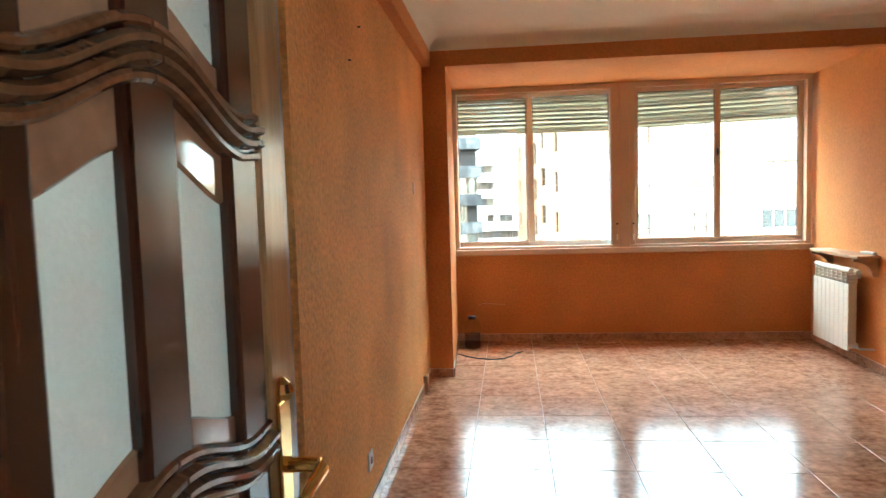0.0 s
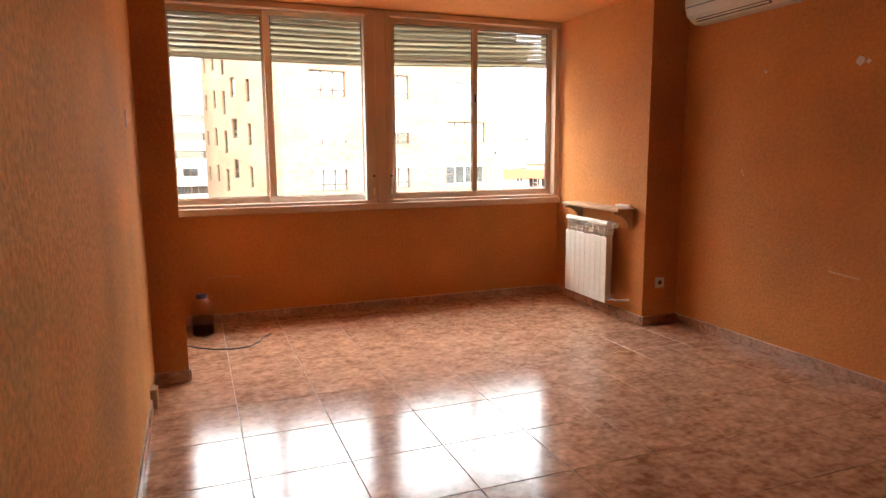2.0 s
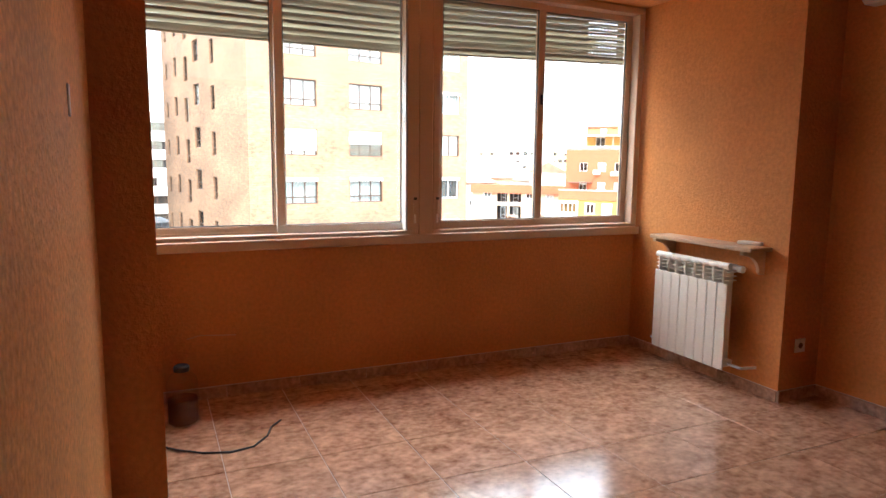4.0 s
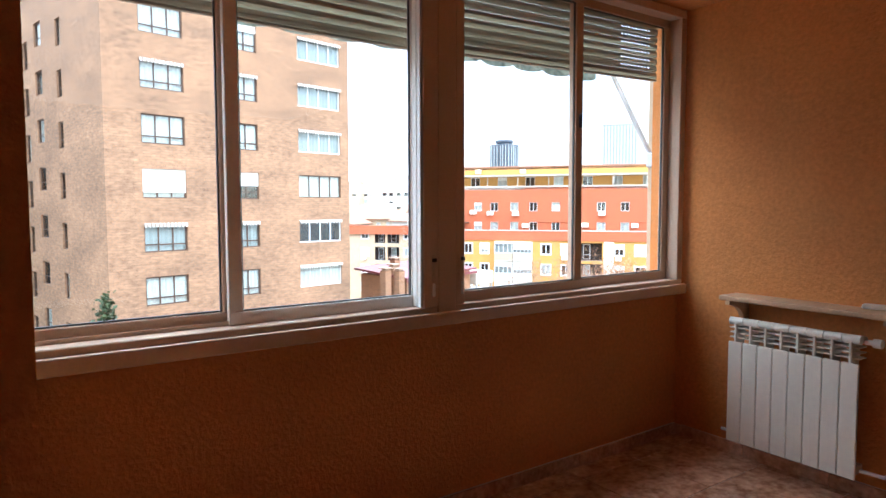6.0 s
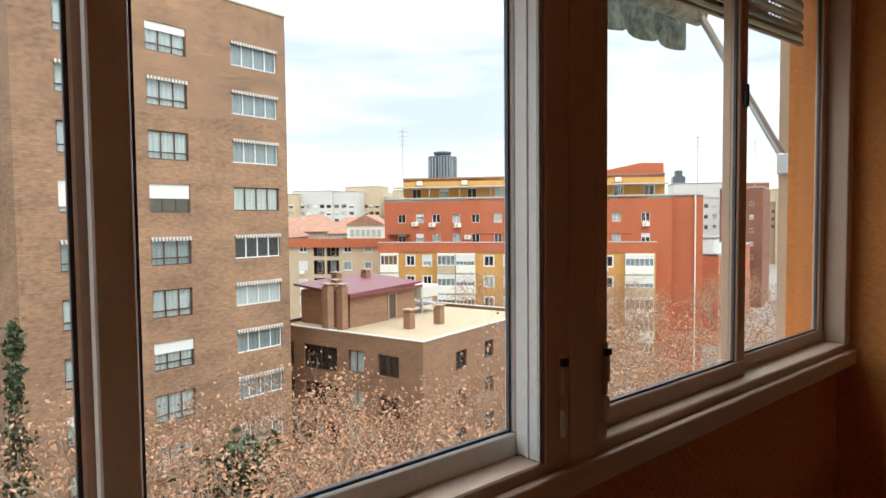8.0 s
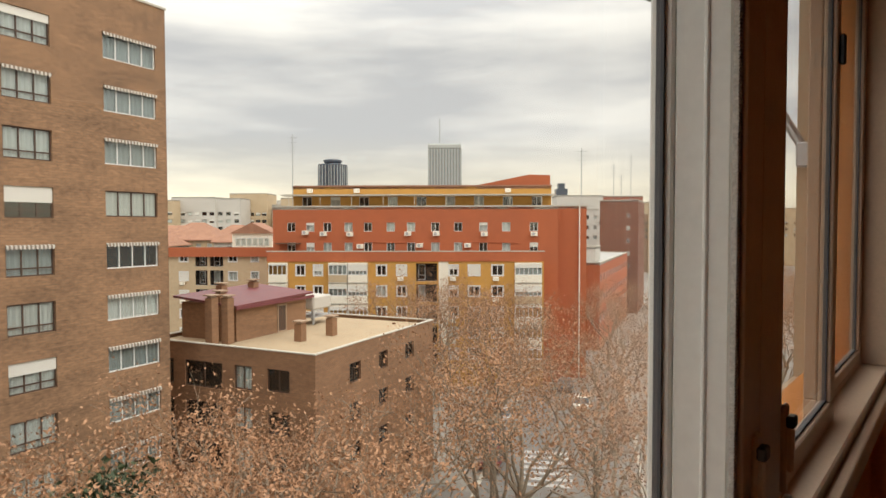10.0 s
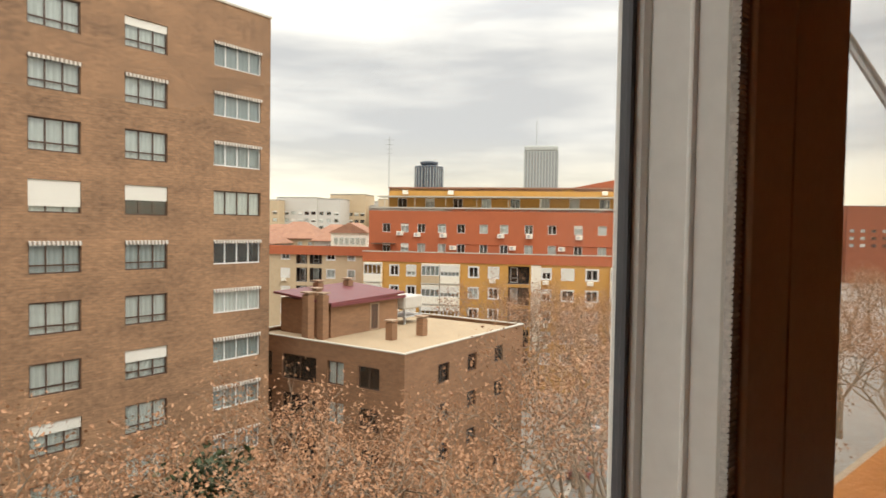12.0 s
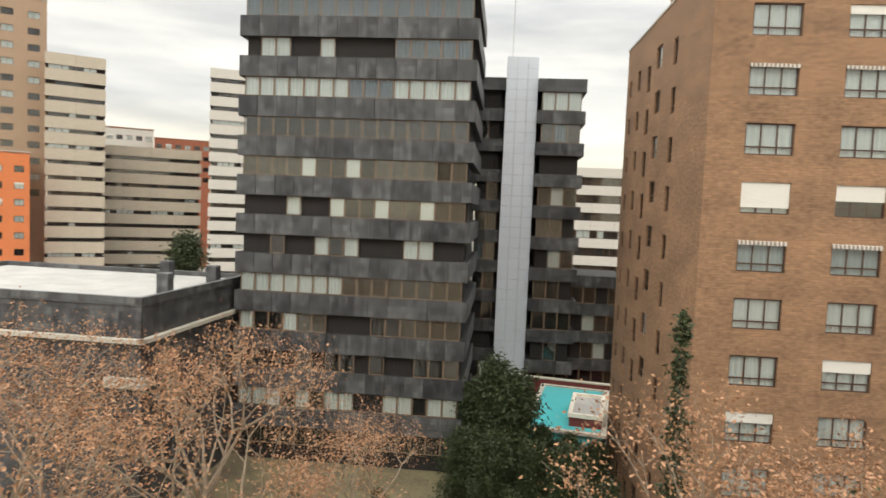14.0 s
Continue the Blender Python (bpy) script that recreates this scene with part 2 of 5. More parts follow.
M_BROWNFRAME = mat("brown_window_frame", (0.08, 0.045, 0.03), 0.5)
M_BRONZE = mat("bronze_window_frame", (0.17, 0.115, 0.075), 0.45, vary=0.1)
M_WHITEFRAME = mat("white_window_frame", (0.7, 0.7, 0.68), 0.5)
M_BLIND = mat("cream_roller_blind", (0.7, 0.68, 0.62), 0.6, vary=0.08, fine=12, stretch=(0.2, 0.2, 6))
M_BROWNBLIND = mat("brown_window_blind", (0.07, 0.052, 0.036), 0.7, vary=0.3, scale=0.7, piece=0.3)
M_AWNING = mat("striped_canvas", (0.62, 0.58, 0.52), 0.9, vary=0.15, scale=3)


def stripes(m, dark, per_metre):
    """Upright woven stripes along local x."""
    n, k = m.node_tree.nodes, m.node_tree.links
    b = n["Principled BSDF"]
    base = b.inputs["Base Color"].links[0].from_socket
    co, sep = n.new("ShaderNodeTexCoord"), n.new("ShaderNodeSeparateXYZ")
    k.new(co.outputs["Object"], sep.inputs[0])
    last = sep.outputs["X"]
    for op, val in (("MULTIPLY", per_metre), ("FRACT", 0), ("GREATER_THAN", 0.5)):
        node = n.new("ShaderNodeMath")
        node.operation = op
        node.inputs[1].default_value = val
        k.new(last, node.inputs[0])
        last = node.outputs[0]
    mix = n.new("ShaderNodeMix")
    mix.data_type = "RGBA"
    mix.inputs["B"].default_value = (*dark, 1)
    k.new(last, mix.inputs["Factor"])
    k.new(base, mix.inputs["A"])
    k.new(mix.outputs["Result"], b.inputs["Base Color"])


stripes(M_AWNING, (0.24, 0.19, 0.15), 5.0)
M_ROOFGRAVEL = mat("sandy_roof_gravel", (0.4, 0.3, 0.19), 0.95, vary=0.15, scale=0.5, fine=9)
M_ROOFWHITE = mat("pale_roof_membrane", (0.4, 0.39, 0.37), 0.85, vary=0.3, scale=0.5)
M_COPING = mat("pale_stone_coping", (0.5, 0.46, 0.39), 0.8, vary=0.1)
M_REDROOF = mat("dark_red_sheet_roof", (0.16, 0.04, 0.045), 0.5, vary=0.15, scale=1)
M_CLAYROOF = mat("clay_tile_roof", (0.32, 0.14, 0.085), 0.85, vary=0.4, scale=1, tint=(0.45, 0.24, 0.15))
M_ROAD = mat("worn_pale_asphalt", (0.2, 0.187, 0.17), 0.85, vary=0.2, scale=0.4, fine=8)
M_PAVE = mat("street_paving", (0.26, 0.24, 0.21), 0.9, vary=0.2, scale=0.4, fine=6)
M_SOIL = mat("garden_ground", (0.2, 0.15, 0.1), 0.95, vary=0.45, scale=0.35, fine=5, tint=(0.2, 0.175, 0.095), hard=0.1)
M_LINE = mat("road_paint", (0.52, 0.5, 0.47), 0.8, vary=0.15, fine=5)
M_BARK = mat("pale_mottled_bark", (0.25, 0.195, 0.14), 0.9, vary=0.4, scale=3, fine=20)
M_LEAF = mat("dry_plane_tree_leaf", (0.29, 0.125, 0.055), 0.75, vary=0.5, scale=1, fine=20, tint=(0.45, 0.245, 0.135), island=0.8)
M_NEEDLE = mat("dark_evergreen_leaf", (0.014, 0.025, 0.007), 0.6, vary=0.4, scale=1, tint=(0.04, 0.06, 0.016), island=0.5)
M_POOL = mat("turquoise_pool_paint", (0.1, 0.55, 0.58), 0.15, vary=0.08)
M_REDWALL = mat("maroon_wall", (0.16, 0.03, 0.025), 0.7)
M_GLASSTOWER = mat("blue_black_tower_glass", (0.075, 0.09, 0.115), 0.2, vary=0.3, scale=0.05)
M_METALGREY = mat("galvanised_metal", (0.45, 0.46, 0.46), 0.45, metal=0.4, vary=0.1)


# ---- mesh helpers ----
def part(name, bm, material, parent=None, label="", smooth=False):
    me = bpy.data.meshes.new(name)
    bm.to_mesh(me)
    bm.free()
    return part_of(name, me, material, parent, label, smooth)


def part_of(name, me, material=None, parent=None, label="", smooth=False):
    if material and not me.materials:
        me.materials.append(material)
    if smooth:
        me.shade_smooth()
    ob = new(name, me)
    if parent:
        ob.parent = parent
    if label:
        ob["label"] = label
    return ob


def bx(bm, x0, y0, z0, x1, y1, z1, bevel=0.0, seg=1):
    """Adds a box between two corners, its edges rounded where bevel is given."""
    t = bmesh.new() if bevel else bm
    vs = [t.verts.new((x, y, z)) for z in (z0, z1) for x, y in ((x0, y0), (x1, y0), (x1, y1), (x0, y1))]
    for f in ((3, 2, 1, 0), (4, 5, 6, 7), (0, 1, 5, 4), (1, 2, 6, 5), (2, 3, 7, 6), (3, 0, 4, 7)):
        t.faces.new([vs[i] for i in f])
    if bevel:
        bmesh.ops.bevel(t, geom=list(t.edges), offset=bevel, segments=seg, affect="EDGES", profile=0.5)
        me = bpy.data.meshes.new("tmp")
        t.to_mesh(me)
        t.free()
        bm.from_mesh(me)
        bpy.data.meshes.remove(me)
    return bm


def box(*a, **k):
    return bx(bmesh.new(), *a, **k)


def prism(bm, outline, z0, z1):
    """An upright prism over a counter-clockwise outline."""
    lo, hi = [bm.verts.new((x, y, z0)) for x, y in outline], [bm.verts.new((x, y, z1)) for x, y in outline]
    bm.faces.new(lo[::-1])
    bm.faces.new(hi)
    for i in range(len(lo)):
        j = (i + 1) % len(lo)
        bm.faces.new((lo[i], lo[j], hi[j], hi[i]))
    return bm


def tube(bm, points, radius, sides=8, taper=None):
    """A round bar through the points; taper gives a radius for each."""
    rings = []
    pts = [Vector(p) for p in points]
    for i, p in enumerate(pts):
        d = (pts[min(i + 1, len(pts) - 1)] - pts[max(i - 1, 0)]).normalized()
        a = d.orthogonal().normalized()
        if rings:
            a = (rings[-1][1] - d * rings[-1][1].dot(d)).normalized()
        b = d.cross(a)
        r = taper[i] if taper else radius
        rings.append(([bm.verts.new(p + (a * math.cos(q) + b * math.sin(q)) * r) for q in [2 * math.pi * s / sides for s in range(sides)]], a))
    for (r0, _), (r1, _) in zip(rings, rings[1:]):
        for s in range(sides):
            bm.faces.new((r0[s], r0[(s + 1) % sides], r1[(s + 1) % sides], r1[s]))
    bm.faces.new(rings[0][0][::-1])
    bm.faces.new(rings[-1][0])
    return bm


def lathe(bm, profile, sides=20, at=(0, 0, 0)):
    """Turns a profile of (radius, height) round the upright axis."""
    rings = [[bm.verts.new((at[0] + r * math.cos(2 * math.pi * s / sides), at[1] + r * math.sin(2 * math.pi * s / sides), at[2] + z)) for s in range(sides)] for r, z in profile]
    for a, b in zip(rings, rings[1:]):
        for s in range(sides):
            bm.faces.new((a[s], a[(s + 1) % sides], b[(s + 1) % sides], b[s]))
    bm.faces.new(rings[0][::-1])
    bm.faces.new(rings[-1])
    return bm


def frame_rect(bm, x0, z0, x1, z1, t, y0, y1, bev=0.004, tb=None):
    tb = tb or t
    bx(bm, x0, y0, z0, x1, y1, z0 + tb, bev)
    bx(bm, x0, y0, z1 - t, x1, y1, z1, bev)
    bx(bm, x0, y0, z0 + tb, x0 + t, y1, z1 - t, bev)
    bx(bm, x1 - t, y0, z0 + tb, x1, y1, z1 - t, bev)
    return bm


def empty(name, m, label="", category="", group="", kind=""):
    ob = new(name)
    ob.matrix_basis = m
    return tagged(ob, label, category, group, kind)


# ---- the flat: shell of the room, its bay and the hall behind ----
LEFT, RIGHT, CEIL, BEAM, BAY = -0.2, 3.62, 2.69, 2.48, -1.357
STEP, BACK, NICHE = -4.53, -6.23, -0.6


def structure(name, bm, material, label, category):
    return tagged(part(name, bm, material), label, category, kind="structure")


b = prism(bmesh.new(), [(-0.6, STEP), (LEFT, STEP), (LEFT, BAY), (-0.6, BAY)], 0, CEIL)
structure("wall_west", b, M_STIPPLE_LIT, "orange stippled wall beside the door, scuffed, window light in its paint", "wall")
b = prism(bmesh.new(), [(NICHE - 0.15, BACK - 2.4), (NICHE, BACK - 2.4), (NICHE, STEP), (NICHE - 0.15, STEP)], 0, CEIL)
structure("wall_west_niche", b, M_ORANGE, "orange stippled wall behind the open door", "wall")
b = prism(bmesh.new(), [(-0.6, BAY), (-0.012, BAY), (-0.09, 0.2), (-0.6, 0.2)], 0, CEIL)
structure("wall_bay_west", b, M_ORANGE, "orange pier and side wall of the window bay", "wall")
b = prism(bmesh.new(), [(3.291, BAY), (RIGHT + 0.2, BAY), (RIGHT + 0.2, 0.2), (3.34, 0.2)], 0, CEIL)
structure("wall_bay_east", b, M_ORANGE, "orange pier and bay wall behind the radiator", "wall")
b = box(RIGHT, BACK, 0, RIGHT + 0.2, BAY, CEIL)
structure("wall_east", b, M_ORANGE, "orange stippled wall under the air conditioner", "wall")
structure("wall_north", box(-0.09, 0, 0, 3.34, 0.2, 0.9), M_ORANGE, "orange parapet wall below the window", "wall")
b = box(NICHE, BACK - 0.12, 0, 0.085, BACK, CEIL)
bx(b, 1.36, BACK - 0.12, 0, RIGHT, BACK, CEIL)
bx(b, 0.085, BACK - 0.12, 2.1, 1.36, BACK, CEIL)
structure("wall_south", b, M_ORANGE, "orange wall round the doorway to the hall", "wall")
b = box(NICHE - 0.1, BACK - 2.5, 0, 1.9, BACK - 2.4, CEIL)
bx(b, 1.8, BACK - 2.4, 0, 1.9, BACK - 1.6, CEIL)
bx(b, 1.8, BACK - 0.55, 0, 1.9, BACK - 0.12, CEIL)
# unseen opening added in the hall wall, so that daylight reaches the open door
bx(b, 1.8, BACK - 1.6, 0, 1.9, BACK - 0.55, 1.2)
bx(b, 1.8, BACK - 1.6, 2.1, 1.9, BACK - 0.55, CEIL)
structure("wall_hall", b, M_ORANGE, "orange walls of the hall", "wall")
b = frame_rect(bmesh.new(), BACK - 1.6, 1.2, BACK - 0.55, 2.1, 0.04, 1.82, 1.88)
bmesh.ops.transform(b, matrix=Matrix(((0, 1, 0, 0), (1, 0, 0, 0), (0, 0, 1, 0), (0, 0, 0, 1))), verts=b.verts)
bmesh.ops.reverse_faces(b, faces=b.faces)
structure("window_2", b, M_SASH, "white frame of an unseen hall opening added to light the door", "window")
structure("beam_bay", box(-0.012, BAY, BEAM, 3.291, BAY + 0.1, CEIL), M_ORANGE, "orange beam over the window bay", "beam")
b = box(LEFT, STEP, BEAM, -0.13, BAY, CEIL)
structure("beam_west", b, M_ORANGE, "orange boxed beam along the wall top", "beam")
structure("beam_east", box(RIGHT - 0.11, BACK, BEAM + 0.06, RIGHT, BAY, CEIL), M_ORANGE, "orange boxed beam over the air conditioner", "beam")
b = box(-0.75, BACK - 2.5, CEIL, RIGHT + 0.2, BAY + 0.1, CEIL + 0.15)
structure("ceiling", b, M_CEIL, "cream painted plaster ceiling", "ceiling")
structure("ceiling_bay", box(-0.09, BAY + 0.1, 2.52, 3.34, 0.2, 2.84), M_ORANGE, "orange ceiling of the window bay", "ceiling")


def cove(p, q, inward, r=0.09):
    """A hollow quarter-round plaster cove along the ceiling's edge from p to q."""
    b = bmesh.new()
    p, q, w = Vector((*p, 0)), Vector((*q, 0)), Vector((*inward, 0))
    prof = [(0, 0), (0, -r)] + [(r - r * math.cos(a), -r + r * math.sin(a)) for a in [math.pi / 2 * i / 8 for i in range(9)]]
    rings = [[b.verts.new(e + w * u + Vector((0, 0, CEIL + v))) for u, v in prof] for e in (p, q)]
    for i in range(len(prof)):
        j = (i + 1) % len(prof)
        b.faces.new((rings[0][i], rings[0][j], rings[1][j], rings[1][i]))
    b.faces.new(rings[0][::-1])
    b.faces.new(rings[1])
    bmesh.ops.remove_doubles(b, verts=b.verts, dist=1e-5)
    bmesh.ops.recalc_face_normals(b, faces=b.faces)
    return structure("trim_cove", b, M_CEIL, "cream plaster cove along the ceiling", "moulding")


cove((-0.13, BAY), (3.51, BAY), (0, -1))
cove((-0.13, STEP), (-0.13, BAY), (1, 0))
cove((3.51, BACK), (3.51, BAY), (-1, 0))
cove((NICHE, BACK), (RIGHT, BACK), (0, 1))

# skirting of tile pieces, with a pale line of grout on top
skirt_mesh = {}


def skirting(name, p, q, normal):
    p, q = Vector((*p, 0)), Vector((*q, 0))
    run, d = (q - p).length, (q - p).normalized()
    base = Matrix((( d.x, normal[0], 0, p.x), (d.y, normal[1], 0, p.y), (0, 0, 1, 0), (0, 0, 0, 1)))
    root = part(name, box(0, 0, 0, run, 0.006, 0.071), M_GROUT)
    root.matrix_basis = base
    tagged(root, "brown tile skirting with a pale grout line", "skirting", kind="structure")
    n = max(1, round(run / 0.43))
    w = run / n
    if round(w, 3) not in skirt_mesh:
        me = bpy.data.meshes.new("skirting_tile")
        t = box(0.0015, 0.003, 0.001, w - 0.0015, 0.012, 0.068, bevel=0.002)
        t.to_mesh(me)
        t.free()
        skirt_mesh[round(w, 3)] = me
    for i in range(n):
        o = part_of("skirting_tile", skirt_mesh[round(w, 3)], M_SKIRT, root)
        o.location = (i * w, 0, 0)


skirting("baseboard_west", (LEFT, BAY), (LEFT, STEP), (1, 0))
skirting("baseboard_pier_west", (-0.012, BAY), (LEFT, BAY), (0, -1))
skirting("baseboard_bay_west", (-0.09, 0), (-0.012, BAY), (0.998, 0.057))
skirting("baseboard_bay_east", (3.291, BAY), (3.34, 0), (-0.9994, 0.036))
skirting("baseboard_pier_east", (RIGHT, BAY), (3.291, BAY), (0, -1))
skirting("baseboard_east", (RIGHT, BACK), (RIGHT, BAY), (-1, 0))
skirting("baseboard_north", (-0.09, 0), (3.34, 0), (0, -1))


# ---- window: two pairs of sliding sashes on a common post ----
W0, WP0, WP1, W1 = -0.085, 1.535, 1.635, 3.31
Z0, Z1 = 0.9, 2.515


window = empty("window_1", pose(0, 0, 0), "beige aluminium sliding window across the bay, shut", "window", kind="structure")
for x0, x1 in ((W0, WP0), (WP1, W1)):
    b = frame_rect(bmesh.new(), x0, Z0, x1, Z1, 0.05, -0.05, 0.05, tb=0.055)
    bx(b, x0 + 0.05, 0.028, Z0 + 0.055, x1 - 0.05, 0.034, Z0 + 0.07)
    part("window_frame", b, M_WINDOW, window)
part("window_post", box(WP0, -0.055, Z0, WP1, 0.052, Z1, bevel=0.006), M_WINDOW, window, "flat post between the two windows")
part("window_sill", box(W0 - 0.002, -0.075, Z0 - 0.028, W1 + 0.01, -0.0505, Z0 + 0.03, bevel=0.006, seg=2), M_WINDOW, window, "rounded beige sill strip")


def sash(x0, x1, y, meet_right):
    """A sliding sash, glass edges x0 and x1, in the track at depth y."""
    st = 0.052
    b = frame_rect(bmesh.new(), x0 - st, Z0 + 0.045, x1 + st, Z1 - 0.04, st, y - 0.014, y + 0.014, 0.003, tb=0.058)
    s = part("sash", b, M_SASH if meet_right is None else M_WINDOW, window, "sliding aluminium sash")
    zb, zt = Z0 + 0.103, Z1 - 0.092
    g = bmesh.new()
    for a, c, d, e in ((x0, zb, x1, zb + 0.006), (x0, zt - 0.006, x1, zt), (x0, zb, x0 + 0.006, zt), (x1 - 0.006, zb, x1, zt)):
        bx(g, a, y - 0.0045, c, d, y + 0.0045, e)
    part("gasket", g, M_SEAL, s, "dark rubber glazing seal")
    p = part("pane", box(x0, y - 0.003, zb, x1, y + 0.003, zt), M_GLASS, s, "clear glass pane")
    p.visible_shadow = False
    return s


s1 = sash(-0.035, 0.645, 0.064, True)
s2 = sash(0.71, 1.448, 0.033, None)
s3 = sash(1.72, 2.44, 0.012, True)
s4 = sash(2.5, 3.215, 0.043, True)
b = box(1.4505, -0.044, Z0 + 0.056, 1.4635, 0.0185, Z1 - 0.052, bevel=0.003)
bx(b, 1.4475, -0.02, Z0 + 0.056, 1.4635, -0.014, Z1 - 0.052, 0.002)
part("jamb_liner", b, M_SASH, window, "off-white jamb lining beside the glass")
b = bmesh.new()
bx(b, 1.4485, -0.0495, Z0 + 0.06, 1.4605, -0.0445, Z0 + 1.556)
for i in range(374):
    z = Z0 + 0.06 + i * 0.004
    bx(b, 1.448, -0.0508, z, 1.4605, -0.0446, z + 0.0026)
part("brush_seal", b, M_BRUSH, window, "grey ribbed brush seal along the jamb")
part("post_cover", box(1.4612, -0.056, Z0 + 0.055, WP0, -0.0502, Z1 - 0.05, bevel=0.002), M_WINDOW, window)
part("catch", box(2.457, -0.016, 1.79, 2.476, -0.003, 1.86, bevel=0.004), M_BLACK, s3, "black plastic sash catch")
for xx, sh in ((1.508, s2), (1.662, s3)):
    b = box(xx - 0.009, -0.062, 1.06, xx + 0.009, -0.054, 1.18, bevel=0.003)
    bx(b, xx - 0.006, -0.07, 1.09, xx + 0.006, -0.06, 1.15, 0.003)
    lt = part("latch", b, M_WINDOW, sh, "small sash latch")
    part("latch_tip", box(xx - 0.01, -0.072, 1.15, xx + 0.01, -0.061, 1.166, bevel=0.002), M_BLACK, lt, "dark latch tip")
    part("pull", box(xx - 0.006, -0.069, 1.0, xx + 0.006, -0.057, 1.058, bevel=0.003), M_SASH, lt)


def shutter(x0, x1, zl, zr, slit_from=99):
    """A roller shutter lowered by a third, hanging outside the glass, slightly askew."""
    root = empty("roller_shutter", pose(x0, 0.13, Z1), "grey-green slatted roller shutter lowered a third", "shutter", "roller shutters")
    pitch, w = 0.0425, x1 - x0
    n = 10
    prof = [(-0.006, 0.0), (0.004, 0.006), (0.0072, 0.017), (0.0072, 0.023), (0.004, 0.036), (-0.006, 0.042)]
    meshes = []
    for slits in (0, 1):
        cut = [w - 0.33 + 0.03 * q for q in range(9)] if slits else []
        xs = [0.0] + [v for c in cut for v in (c, c + 0.014)] + [w]
        me = bpy.data.meshes.new("slat")
        t = bmesh.new()
        grid = [[t.verts.new((x, -y, z)) for y, z in prof] for x in xs]
        for c, (ra, rb) in enumerate(zip(grid, grid[1:])):
            for i in range(5):
                if not (slits and i == 2 and c % 2 == 1):
                    t.faces.new((ra[i], rb[i], rb[i + 1], ra[i + 1]))
        bmesh.ops.solidify(t, geom=t.faces, thickness=0.003)
        t.to_mesh(me)
        t.free()
        meshes.append(me)
    for i in range(n):
        o = part_of("slat", meshes[1 if slit_from <= i < n - 1 else 0], M_SHUTTER, root)
        o.location = (0, 0, zl - Z1 + i * pitch)
        o.rotation_euler = (0, -math.atan2(zr - zl, w), 0)
    o = part("bottom_bar", box(0, -0.009, -0.012, w, 0.009, 0.0, bevel=0.003), M_SHUTTER, root)
    o.location, o.rotation_euler = (0, 0, zl - Z1), (0, -math.atan2(zr - zl, w), 0)
    return root


shutter(-0.06, 1.52, 2.1, 2.09)
shutter(1.65, 3.27, 2.1, 2.145, 1)
b = box(-0.09, 0.11, 2.46, 3.34, 0.2, 2.52)
structure("trim_lintel", b, M_OUTWALL, "beige lintel over the shutters", "lintel")

# outer face of the building round the window
b = box(-9, 0.2, -18.5, -0.09, 0.25, 9)
bx(b, 3.37, 0.2, -18.5, 14, 0.25, 9)
bx(b, -0.09, 0.2, -18.5, 3.37, 0.25, 0.86)
bx(b, -0.09, 0.2, 2.5, 3.37, 0.25, 9)
structure("wall_street_front", b, M_OUTWALL, "beige rendered front of the block", "wall")
structure("window_ledge", box(-0.09, 0.101, 0.861, 3.36, 0.2, 0.898, bevel=0.006), M_SASH, "pale outer window ledge", "ledge")

# ---- things in the room ----
def radiator():
    """Ten cast elements with open tops, on the bay's side wall."""
    root = empty("radiator", pose(3.162, -0.437, 0.13, 0, 0, -92.1), "white cast aluminium radiator with eight ribs", "radiator")
    n, w, h = 8, 0.0805, 0.67
    me = bpy.data.meshes.new("rib")
    t = bmesh.new()
    bx(t, 0.001, 0.0, 0.0, w - 0.001, 0.012, h - 0.13, 0.004)
    bx(t, 0.005, 0.012, 0.02, w - 0.005, 0.085, 0.06, 0.004)
    bx(t, w / 2 - 0.004, 0.012, 0.03, w / 2 + 0.004, 0.08, h - 0.04)
    bx(t, w * 0.42, 0.0, h - 0.131, w * 0.58, 0.085, h - 0.03, 0.003)
    tube(t, [(0.002, 0.02, h - 0.022), (w - 0.002, 0.02, h - 0.022)], 0.021, 12)
    bx(t, 0.003, 0.02, h - 0.04, w - 0.003, 0.085, h - 0.012, 0.006)
    for i in range(3):
        z = h - 0.112 + i * 0.026
        bx(t, 0.002, 0.012, z, w - 0.002, 0.075, z + 0.006, 0.001)
    t.to_mesh(me)
    t.free()
    for i in range(n):
        o = part_of("rib", me, M_WHITE, root)
        o.location = (i * w, 0, 0)
    b = tube(bmesh.new(), [(n * w + 0.003, 0.04, h - 0.03), (n * w + 0.04, 0.04, h - 0.03)], 0.012, 10)
    tube(b, [(n * w + 0.04, 0.04, h - 0.03), (n * w + 0.075, 0.04, h - 0.03)], 0.021, 12)
    part("valve", b, M_PLASTIC, root, "white round valve knob")
    b = tube(bmesh.new(), [(n * w + 0.003, 0.04, 0.04), (n * w + 0.1, 0.045, 0.04), (n * w + 0.12, 0.145, 0.04)], 0.009, 8)
    part("pipe", b, M_STEEL, root)
    b = tube(bmesh.new(), [(0.0, 0.04, 0.04), (-0.05, 0.04, 0.04)], 0.009, 8)
    for x in (0.12, 0.5):
        part("bracket", box(x, 0.07, h - 0.1, x + 0.02, 0.15, h - 0.07), M_STEEL, root)
    part("air_vent", b, M_STEEL, root)


radiator()

